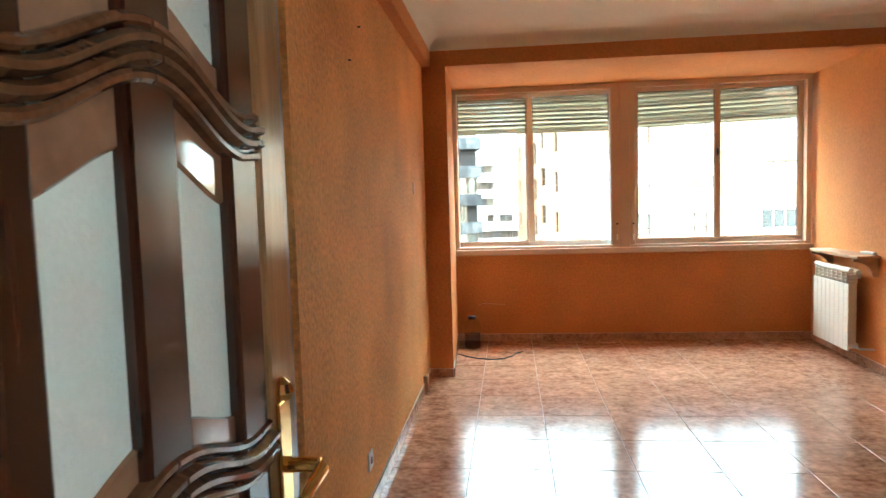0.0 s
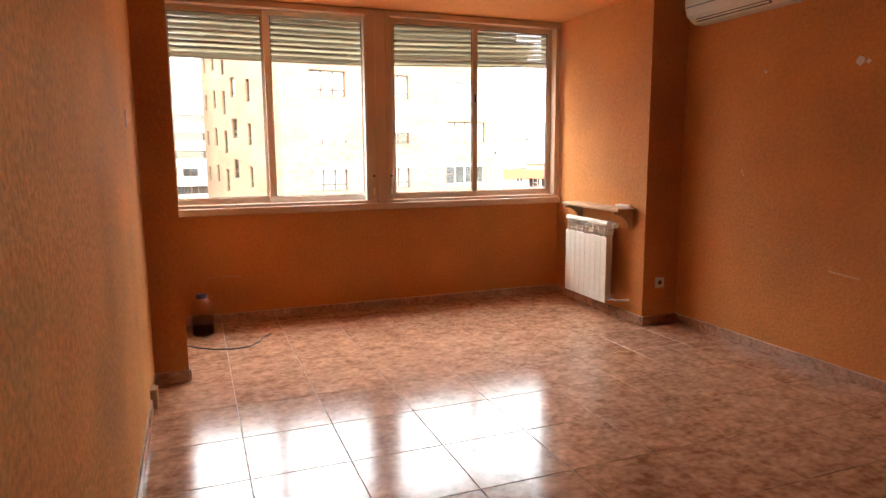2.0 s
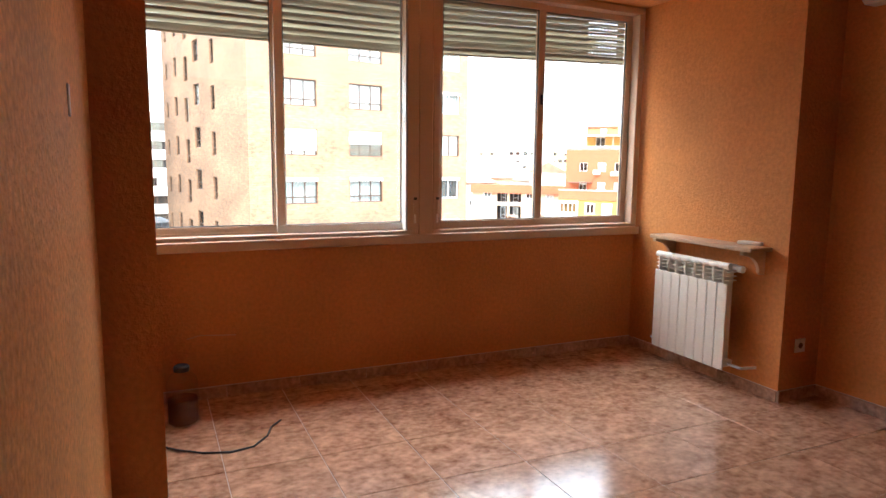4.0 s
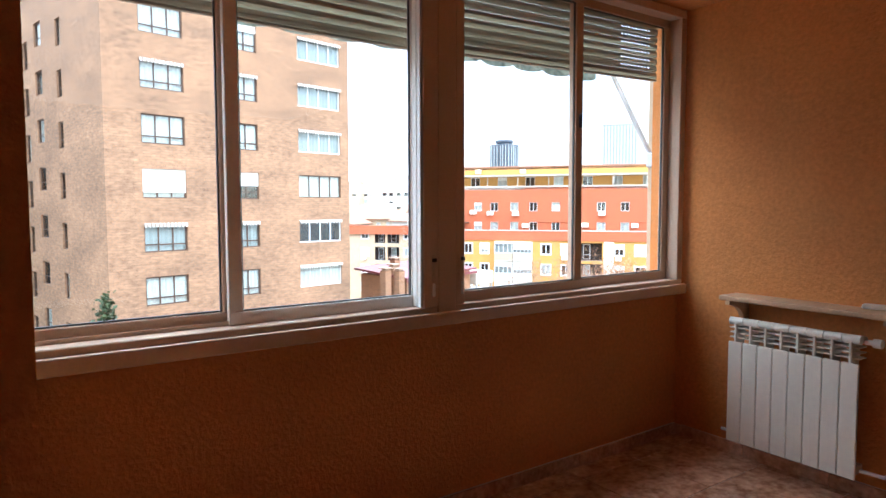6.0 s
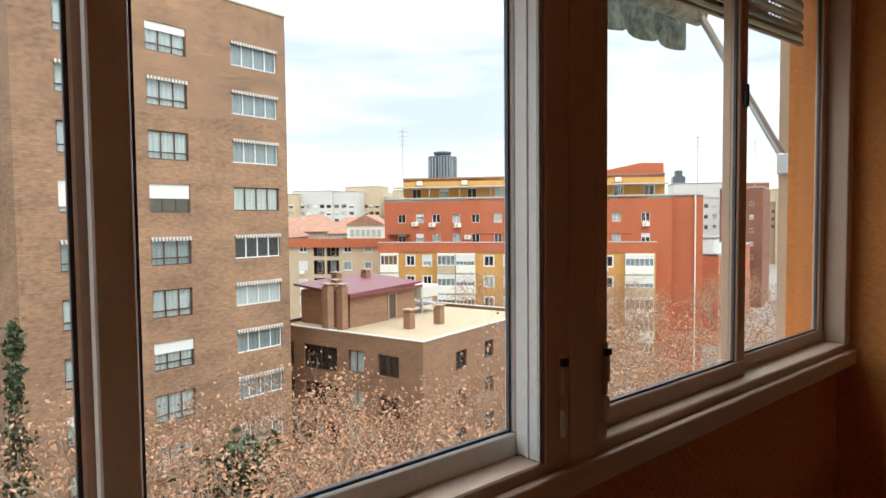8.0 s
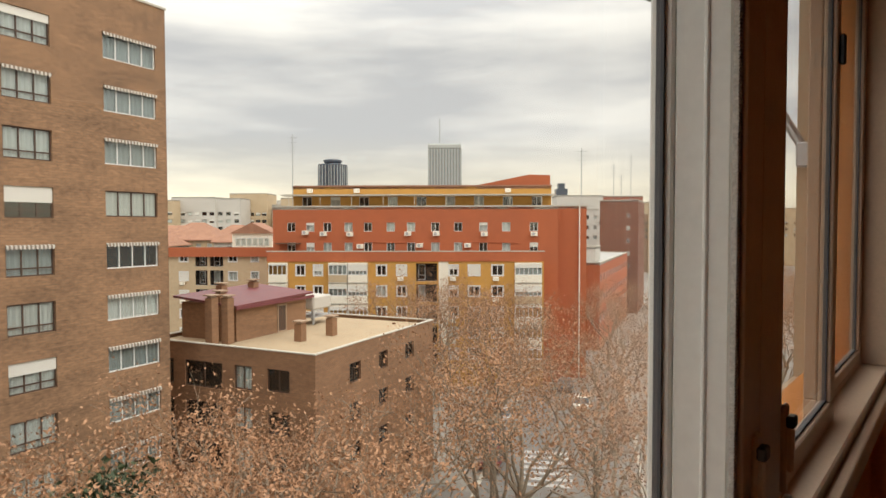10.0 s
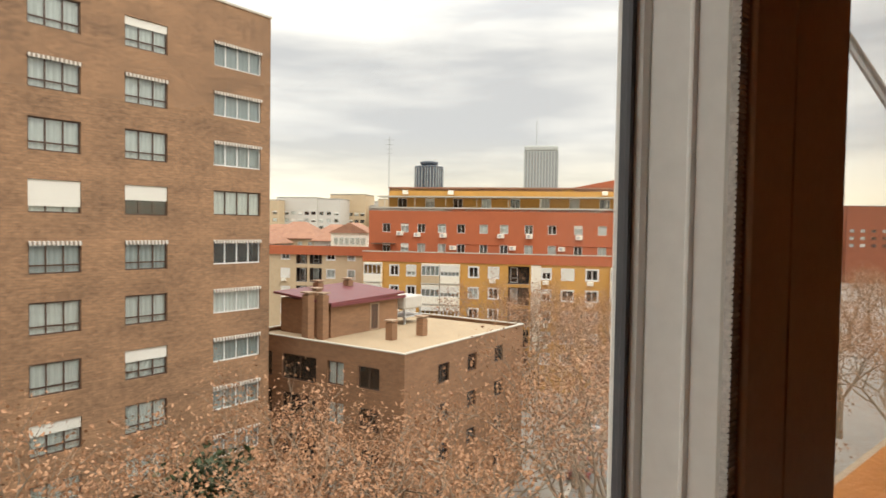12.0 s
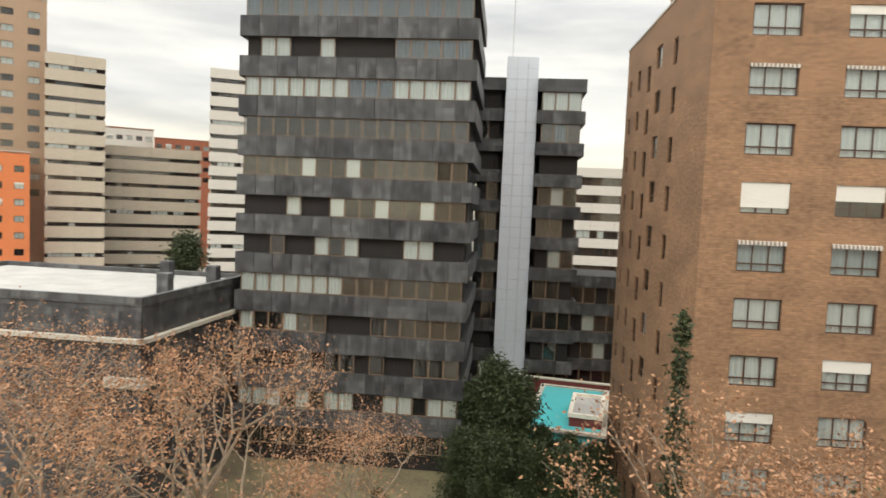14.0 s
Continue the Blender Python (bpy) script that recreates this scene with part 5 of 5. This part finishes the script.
wb = plain_block("white_roof_house", local(EE, AZ, 20.0, 108, -19.8), 2.6, 6, -2.1, "small white rooftop building", M_PALE, 0, 0, 0, 3, 1, 1, base=-4.48)
for i, (u, d, w, t, mt) in enumerate(((-72, 160, 9, 2.0, M_PALE), (-62, 165, 11, 1.0, M_BEIGE), (-50, 150, 8, -0.3, M_PALE), (-43, 155, 7, 0.6, M_TERRA), (-58, 128, 9, 0.7, M_BEIGE), (-47, 122, 8, 0.4, M_PALE), (-68, 138, 10, 1.2, M_PALE), (-53, 138, 7, 1.3, M_BEIGE), (-62, 118, 8, -0.2, M_PALE))):
    h = plain_block("far_villa", local(EE, AZ, u, d), w, 9, t - 2.0, "pale house with a red clay roof", mt, 4, 2, t - 2.6, 2.8, 1.0, 1.3, "", "far villas", seed=20 + i)
    b = bmesh.new()
    prism(b, [(-0.6, -0.6), (w + 0.6, -0.6), (w + 0.6, 9.6), (-0.6, 9.6)], t - 1.99, t - 1.85)
    vs = [b.verts.new(p) for p in ((-0.6, -0.6, t - 1.85), (w + 0.6, -0.6, t - 1.85), (w + 0.6, 9.6, t - 1.85), (-0.6, 9.6, t - 1.85), (w * 0.3, 4.5, t + 0.6), (w * 0.7, 4.5, t + 0.6))]
    for f in ((0, 1, 5, 4), (2, 3, 4, 5), (1, 2, 5), (3, 0, 4)):
        b.faces.new([vs[q] for q in f])
    part("roof", b, M_CLAYROOF, h, "hipped clay tile roof")
sk = random.Random(31)
for i in range(15):
    u, d = -150 + i * 8.5 + sk.uniform(-2, 2), sk.uniform(240, 330)
    plain_block("far_block", local(EE, AZ, u, d), sk.uniform(14, 24), 14, sk.uniform(8, 17), "far pale city block on the skyline", sk.choice((M_PALE, M_PALE, M_TAN, M_BEIGE)), 6, 4, 7.5, 3.0, 1.9, 1.4, M_BROWNFRAME, "skyline blocks", seed=40 + i, bars=0)
for i in range(9):
    u, d = 36 + i * 14 + sk.uniform(-3, 3), sk.uniform(230, 330)
    plain_block("far_block", local(EE, AZ, u, d), sk.uniform(16, 26), 14, sk.uniform(4, 13), "far city block on the skyline", sk.choice((M_PALE, M_REDBRICK, M_TAN, M_BEIGE)), 5, 3, 3.5, 3.0, 1.9, 1.4, M_BROWNFRAME, "skyline blocks", seed=70 + i, bars=0)


def dark_skyscraper():
    root = empty("round_office_tower", local(EE, AZ, -63, 320), "far dark round office tower with a flared crown", "building")
    for a in range(4):
        x, y = 3.7 * math.cos(a * math.pi / 2 + 0.5), 3.7 * math.sin(a * math.pi / 2 + 0.5)
        part("drum", lathe(bmesh.new(), [(3.7, -15), (3.7, 32), (3.4, 32.3)], 24, (x, y, 0)), M_GLASSTOWER, root)
        for q in range(7):
            a2 = a * math.pi / 2 + 0.5 + (q - 3) * 0.42
            rx, ry = x + 3.72 * math.cos(a2), y + 3.72 * math.sin(a2)
            part("rib", box(rx - 0.14, ry - 0.14, -15, rx + 0.14, ry + 0.14, 31.6), M_HAZESTONE, root)
    part("crown", lathe(bmesh.new(), [(3.2, 31), (3.6, 32.4), (4.6, 33.6), (4.6, 34.4), (3.0, 34.9)], 24), M_GLASSTOWER, root)


dark_skyscraper()


def white_skyscraper():
    root = empty("white_office_tower", local(EE, AZ, -24.5, 500), "far white office tower with upright ribs", "building")
    part("core", box(0.6, 0.6, -20, 25.2, 25.2, 64), M_HAZEDARK, root)
    part("head", box(0, 0, 61.5, 25.8, 25.8, 65.5, bevel=0.8), M_HAZESTONE, root)
    for i in range(12):
        x = i * 2.25
        part("rib", box(x, 0, -20, x + 1.25, 0.8, 61.5), M_HAZESTONE, root)
        part("rib", box(25.0, x, -20, 25.8, x + 1.25, 61.5), M_HAZESTONE, root)
    part("mast", tube(bmesh.new(), [(9, 5, 65), (9, 5, 85)], 0.35, 6), M_METALGREY, root)


white_skyscraper()
tl = empty("teal_glass_tower", local(EE, AZ, 59.5, 400), "far teal glass office tower", "building")
part("shaft", box(0, 0, -20, 7, 7, 24.5), M_GLASSTOWER, tl)
part("crown", box(1.5, 1, 24.5, 5.5, 6, 28), M_GLASSTOWER, tl)

# masts on the roofs
for u, d, z0, z1 in ((-21.8, 84, 3.8, 13.5), (16.5, 88, 3.8, 12), (36, 152, 7.2, 16), (40, 152, 7.2, 18), (38, 153, 7.2, 13.5)):
    m_ = empty("roof_aerial", local(EE, AZ, u, d), "thin roof-top television aerial", "aerial", "roof aerials")
    b = tube(bmesh.new(), [(0, 0, z0), (0, 0, z1)], 0.06, 6)
    for q in range(4):
        bx(b, -0.7 + q * 0.1, -0.03, z1 - 0.5 - q * 0.6, 0.7 - q * 0.1, 0.03, z1 - 0.44 - q * 0.6)
    part("mast", b, M_METALGREY, m_)

# blocks to the north-west
plain_block("tan_tower", local(EW, 48.5, -13, 150), 17.2, 10, 38.5, "tall tan brick tower with small windows", M_TAN, 4, 12, 36.0, 3.1, 2.0, 1.3, M_BROWNFRAME, side=2, blind=0.2, bars=1)
banded("grey_banded_tower", local(EW, 45, -5.1, 145), 10.2, 8, 28, -15, 3.0, "tan and grey concrete tower with banded storeys", M_CONCRETE, seed=21, panel=5.1, band=2.2)
banded("concrete_flats", local(EW, 39.7, -10.9, 160), 21.5, 10, 12.4, -15, 3.0, "pale concrete flats with ribbon windows", M_CONCRETE, seed=22, panel=5.4, band=2.15)
banded("white_tower", local(EW, 33.2, -5.4, 145), 12, 10, 28.8, -15, 2.9, "white tower with thin dark window bands", M_PALE, seed=23, panel=6, band=2.0)
plain_block("orange_block", local(EW, 50.5, -10, 139), 16.2, 10, 8.4, "bright orange rendered block", M_BRIGHTORANGE, 5, 6, 6.0, 3.0, 1.5, 1.2, M_BROWNFRAME)
plain_block("grey_roof_block", local(EW, 41.5, -8, 205), 15, 10, 20.5, "pale far block with a red roof edge", M_PALE, 6, 4, 18.5, 3, 1.6, 1.3, M_BROWNFRAME, roof=M_CLAYROOF)
plain_block("far_brick_block", local(EW, 37.2, -8, 200), 15, 10, 18, "far red brick block with roof chimneys", M_REDBRICK, 6, 4, 16.5, 3, 1.6, 1.3, M_BROWNFRAME, roof=M_CLAYROOF)
banded("white_flats", local(EW, 9.8, 10.5, 112), 12, 10, 9.5, -15, 3.0, "white flats with long balconies", M_PALE, seed=24, panel=4.0, band=1.6)

# ---- outside: ground, street, pool, planting ----
b = bmesh.new()
bmesh.ops.create_grid(b, x_segments=4, y_segments=4, size=2500)
bmesh.ops.translate(b, verts=b.verts, vec=(0, 1200, GROUND))
tagged(part("ground", b, M_PAVE), "grey town paving reaching the horizon", "ground", kind="structure")
road = tagged(part("road", box(-6, -20, 0.004, 6, 260, 0.03), M_ROAD), "asphalt street between the trees", "road", kind="structure")
road.matrix_basis = pose(20, 12, GROUND, 0, 0, AZ - 12)
lot = tagged(part("road_side", box(0, 0, 0.004, 60, 9, 0.028), M_ROAD), "asphalt side street", "road", kind="structure")
lot.matrix_basis = pose(-20, 16, GROUND, 0, 0, 8)
for s in (-1, 1):
    k = tagged(part("pavement", box(s * 6.15 - 0.15, -20, 0, s * 6.15 + 0.15, 260, 0.14), M_COPING), "stone kerb along the street", "kerb", kind="structure")
    k.matrix_basis = pose(20, 12, GROUND, 0, 0, AZ - 12)
cross = empty("pedestrian_crossing", pose(47.0, 26.4, GROUND + 0.035, 0, 0, AZ + 82), "worn white zebra crossing on the asphalt", "crossing")
for i in range(7):
    part("stripe", box(-4.2 + i * 1.2, -2.0, 0, -3.6 + i * 1.2, 2.0, 0.006), M_LINE, cross)


def parked_car(x, y, turn, paint):
    root = empty("parked_car", pose(x, y, GROUND + 0.03, 0, 0, turn), "parked car under the street trees", "car", "parked cars")
    b = box(-0.88, -2.1, 0.28, 0.88, 2.1, 0.85, bevel=0.14, seg=2)
    body = part("body", b, paint, root)
    b = bmesh.new()
    lo = [b.verts.new(p) for p in ((-0.8, -1.5, 0.84), (0.8, -1.5, 0.84), (0.8, 1.1, 0.84), (-0.8, 1.1, 0.84))]
    hi = [b.verts.new(p) for p in ((-0.64, -1.0, 1.4), (0.64, -1.0, 1.4), (0.64, 0.5, 1.4), (-0.64, 0.5, 1.4))]
    for i in range(4):
        b.faces.new((lo[i], lo[(i + 1) % 4], hi[(i + 1) % 4], hi[i]))
    b.faces.new(hi)
    part("cabin_glass", b, M_PANE, root)
    part("roof", box(-0.66, -1.02, 1.395, 0.66, 0.52, 1.45, bevel=0.02), paint, root)
    for sx in (-0.8, 0.8):
        for sy in (-1.35, 1.35):
            part("wheel", tube(bmesh.new(), [(sx - 0.1, sy, 0.31), (sx + 0.1, sy, 0.31)], 0.31, 14), M_SEAL, root)


for cx, cy, paint in ((64.5, 32.2, M_WHITE), (44.5, 30.2, M_REDWALL), (49.5, 33.5, M_PANE), (55.5, 36.5, M_METALGREY), (70.5, 37.5, M_SEAL)):
    parked_car(cx, cy, AZ - 12, paint)
garden = tagged(part("garden_ground", box(-26, 12, 0.004, 6, 44, 0.12), M_SOIL), "leaf-strewn garden with patches of grass", "garden", kind="structure")
garden.matrix_basis = pose(-6, 6, GROUND, 0, 0, 9.8)

pool = empty("swimming_pool", pose(-4.5, 47.2, -14.4), "turquoise pool round a white-edged maroon terrace", "pool")
part("basin", box(0, 0, -0.9, 5.4, 12.0, 0.0), M_POOL, pool)
part("rim", frame_ring(-0.4, -0.4, 5.7, 12.2, -0.1, 0.12, 0.4), M_COPING, pool, "pale stone pool rim")
part("podium", box(-0.4, -0.4, -4.1, 5.7, 12.2, -0.9), M_SLATE, pool, "dark slate podium under the pool")
t2 = part("terrace", box(2.9, 1.2, -0.8, 5.3, 7.0, 0.7), M_REDWALL, pool, "maroon raised terrace")
part("terrace_floor", box(3.1, 1.4, 0.7, 5.2, 6.8, 0.73), M_ROOFWHITE, t2)
part("terrace_edge", frame_ring(2.8, 1.1, 5.4, 7.1, 0.7, 1.0, 0.3), M_WHITE, t2)
bw = part("back_wall", box(-2.2, 12.25, -4.1, 6.4, 12.75, 0.5), M_REDWALL, pool, "maroon wall behind the water")
part("wall_cap", box(-2.3, 12.2, 0.5, 6.5, 12.8, 0.6), M_COPING, bw)


def leaf_mesh(name, centres, size, rnd, flat=0.5):
    """Many small folded leaves, each its own island, round the given places."""
    n = len(centres)
    c = np.array(centres)
    q = rnd.normal(size=(n, 3))
    q /= np.linalg.norm(q, axis=1)[:, None]
    p = np.cross(q, rnd.normal(size=(n, 3)))
    p /= np.linalg.norm(p, axis=1)[:, None]
    s = size * rnd.uniform(0.55, 1.3, (n, 1))
    r = np.cross(p, q)
    v = np.stack([c - p * s, c + q * s * 0.55 + r * s * 0.2, c + p * s, c - q * s * 0.55 + r * s * 0.2], 1).reshape(-1, 3)
    i = np.arange(n)[:, None] * 4
    f = np.concatenate([i + [0, 1, 2], i + [0, 2, 3]], 0)
    me = bpy.data.meshes.new(name)
    me.from_pydata(v.tolist(), [], f.tolist())
    return me


def plane_tree(seed, height, spread, leaves):
    """A pollarded street tree in winter: bare forked limbs, thin twigs and the last dry leaves."""
    r = random.Random(seed)
    rnd = np.random.default_rng(seed)
    root = empty("plane_tree", pose(0, 0, 0), "leafy brown plane tree in winter, half bare", "tree", "street trees")
    trunk = bmesh.new()
    tips = []
    fork = height * r.uniform(0.28, 0.36)
    tube(trunk, [(0, 0, 0), (0.1, 0.05, fork * 0.5), (0.0, 0.1, fork)], 0.3, 9, [0.36, 0.29, 0.25])
    limbs = bmesh.new()

    def grow(p, d, length, rad, level):
        pts = [p]
        for i in range(3):
            d = (d + Vector((r.uniform(-1, 1), r.uniform(-1, 1), r.uniform(-0.25, 0.6))) * 0.24).normalized()
            pts.append(pts[-1] + d * length / 3)
        tube(limbs, pts, rad, 5 if level < 2 else 3, [rad, rad * 0.82, rad * 0.66, rad * 0.5])
        if level >= 2:
            tips.extend(pts[1:])
        if level < 4:
            for i in range(r.choice((2, 3)) if level else 3):
                a = r.uniform(0, 2 * math.pi)
                side = (d.orthogonal().normalized() * math.cos(a) + d.cross(d.orthogonal().normalized()) * math.sin(a))
                grow(pts[r.choice((2, 3, 3))], (d * r.uniform(0.6, 1.0) + side * r.uniform(0.4, 0.9)).normalized(), length * r.uniform(0.58, 0.8), rad * 0.52, level + 1)

    for i in range(5):
        a = 2 * math.pi * i / 5 + r.uniform(-0.4, 0.4)
        grow(Vector((0, 0.1, fork - r.uniform(0, 0.8))), Vector((math.cos(a) * spread, math.sin(a) * spread, 1.0)).normalized(), height * 0.3, 0.15, 0)
    part("trunk", trunk, M_BARK, root)
    part("limb", limbs, M_BARK, root, "bare forked limbs and twigs")
    t = np.array([tuple(p) for p in tips])
    pick = t[rnd.integers(0, len(t), leaves)] + rnd.normal(scale=0.42, size=(leaves, 3))
    crown = part_of("crown", leaf_mesh("crown", pick, 0.088, rnd), M_LEAF, root, "sparse dry brown leaves")
    crown["kind"] = "stuff"
    return root


kinds = [plane_tree(s, h, sp, n) for s, h, sp, n in ((11, 14.2, 0.75, 4300), (12, 13.4, 0.9, 4400), (13, 15.0, 0.7, 4300))]
spots = [(13.5, 15.5, 0), (19.5, 18.0, 1), (26.0, 17.0, 2), (9.0, 19.0, 0), (32.0, 19.5, 2), (38.0, 25.5, 1), (29.0, 12.0, 0), (42.0, 29.0, 0), (50.0, 34.0, 2), (41.0, 19.0, 1),
         (58.0, 38.0, 1), (54.0, 24.0, 0), (66.0, 43.0, 0), (70.0, 30.0, 2), (7.6, 17.6, 0), (-9.0, 21.0, 1), (-15.5, 23.0, 2), (-21.0, 20.0, 0), (-19.0, 28.5, 1), (-27.0, 24.0, 2), (-11.0, 29.0, 0),
         (62.0, 50.0, 2), (55.0, 45.0, 1), (47.0, 41.0, 2), (84.0, 38.0, 1), (38.0, 48.0, 0),
         (63.0, 13.0, 1), (72.0, 19.5, 0), (77.0, 10.5, 2), (86.0, 25.0, 1), (92.0, 15.0, 0), (100.0, 22.0, 2), (61.0, 20.0, 2), (107.0, 30.0, 1), (118.0, 24.0, 0), (128.0, 34.0, 2), (140.0, 28.0, 1), (155.0, 38.0, 0),
         (6.5, 22.5, 1), (13.2, 24.4, 2), (15.5, 21.5, 0)]
tr = random.Random(77)
for i, (x, y, k) in enumerate(spots):
    s = tr.uniform(0.86, 1.02) * (1.14 if 20 < y < 23 and 5 < x < 16 else 0.8 if -12 < x < -8 else 1)
    m_ = pose(x, y, GROUND, 0, 0, tr.uniform(0, 360)) @ Matrix.Diagonal((s, s, s, 1))
    if i < 3:
        kinds[[0, 1, 2][i]].matrix_basis = pose(*spots[i][:2], GROUND, 0, 0, 40 * i)
        continue
    copy_thing(kinds[k], pose(x, y, GROUND, 0, 0, tr.uniform(0, 360))).scale = (s, s, s)


def evergreen(name, label, seed, height, radius, leaves, size, narrow=False):
    r = random.Random(seed)
    rnd = np.random.default_rng(seed)
    root = empty(name, pose(0, 0, 0), label, "tree")
    part("trunk", tube(bmesh.new(), [(0, 0, 0), (0.08, 0, height * 0.5), (0, 0, height * 0.95)], 0.16, 7, [0.18, 0.11, 0.03]), M_BARK, root)
    pts = []
    for i in range(60 if not narrow else 150):
        h = r.uniform(0.15, 1.0) * height
        a = r.uniform(0, 2 * math.pi)
        rr = radius * ((1.05 - h / height) * r.uniform(0.3, 2.2) if narrow else (1 - (h / height) ** 2.6) ** 0.7 * r.uniform(0.4, 1.15))
        c = np.array((rr * math.cos(a), rr * math.sin(a), h))
        k = leaves // (60 if not narrow else 150)
        line = rnd.uniform(0, 1, (k, 1))
        pts.append(c * np.array((1, 1, 0)) * line + np.array((0, 0, 1)) * (h - (1 - line) * 0.3) + rnd.normal(scale=0.13 if narrow else 0.5, size=(k, 3)))
    crown = part_of("crown", leaf_mesh("crown", np.concatenate(pts), size, rnd), M_NEEDLE, root, "dense dark green foliage")
    crown["kind"] = "stuff"
    return root


ev = evergreen("evergreen_tree", "dense dark green tree beside the pool", 5, 8.5, 3.0, 17000, 0.15)
ev.matrix_basis = pose(-6.6, 44.3, GROUND)
ev.scale = (0.8, 0.8, 1.05)
for x, y, s in ((-4.9, 43.2, 0.98), (-8.4, 46.4, 0.8), (-3.2, 40.0, 0.6), (-5.6, 39.0, 0.66), (-0.8, 38.6, 0.66), (1.5, 36.4, 0.55), (-3.2, 44.6, 0.56), (-1.2, 44.6, 0.52), (0.6, 44.4, 0.5), (-8.0, 41.0, 0.6), (10.8, 22.8, 1.22), (8.2, 24.6, 0.95), (-34, 100, 1.9), (-62, 84, 1.6), (9.0, 27.5, 0.6), (6.0, 20.0, 0.62), (2.5, 26, 0.5), (12.5, 25.0, 0.7), (21.0, 22.0, 0.75), (-16, 33, 0.35), (-12, 36, 0.3)):
    copy_thing(ev, pose(x, y, GROUND, 0, 0, x * 37)).scale = (s, s, s)
cy = evergreen("slender_conifer", "thin ragged conifer rising before the brick tower", 8, 16.4, 1.05, 2600, 0.12, True)
cy.matrix_basis = pose(3.75, 25.5, GROUND)


# ---- pieces of the room's floor ----
floor = tagged(part("floor", box(-0.75, BACK - 2.5, -0.12, RIGHT + 0.2, 0.2, -0.003), M_GROUT), "glossy brown marbled tile floor with pale joints", "floor", kind="structure")
TS, X0, Y0 = 0.432, 0.66, -1.86
tile_meshes = {}
i0, i1 = math.floor((NICHE - X0) / TS), math.ceil((RIGHT - X0) / TS)
j0, j1 = math.floor((BACK - 1.6 - Y0) / TS), math.ceil((0 - Y0) / TS)
for i in range(i0, i1):
    for j in range(j0, j1):
        x0, y0 = X0 + i * TS, Y0 + j * TS
        lo_x, hi_x = (LEFT, RIGHT) if y0 > STEP - 0.2 else (NICHE, RIGHT)
        if y0 >= BAY - 0.01:
            lo_x, hi_x = -0.09, 3.34
        a0, a1 = max(x0, lo_x), min(x0 + TS, hi_x)
        c0, c1 = y0, min(y0 + TS, 0)
        if a1 - a0 < 0.02 or c1 - c0 < 0.02:
            continue
        key = (round(a1 - a0, 3), round(c1 - c0, 3))
        if key not in tile_meshes:
            me = bpy.data.meshes.new("tile")
            t = box(0.0022, 0.0022, -0.008, key[0] - 0.0022, key[1] - 0.0022, 0.0, bevel=0.0012)
            t.to_mesh(me)
            t.free()
            tile_meshes[key] = me
        o = part_of("tile", tile_meshes[key], M_TILE, floor)
        o.location = (a0, c0, 0.0)
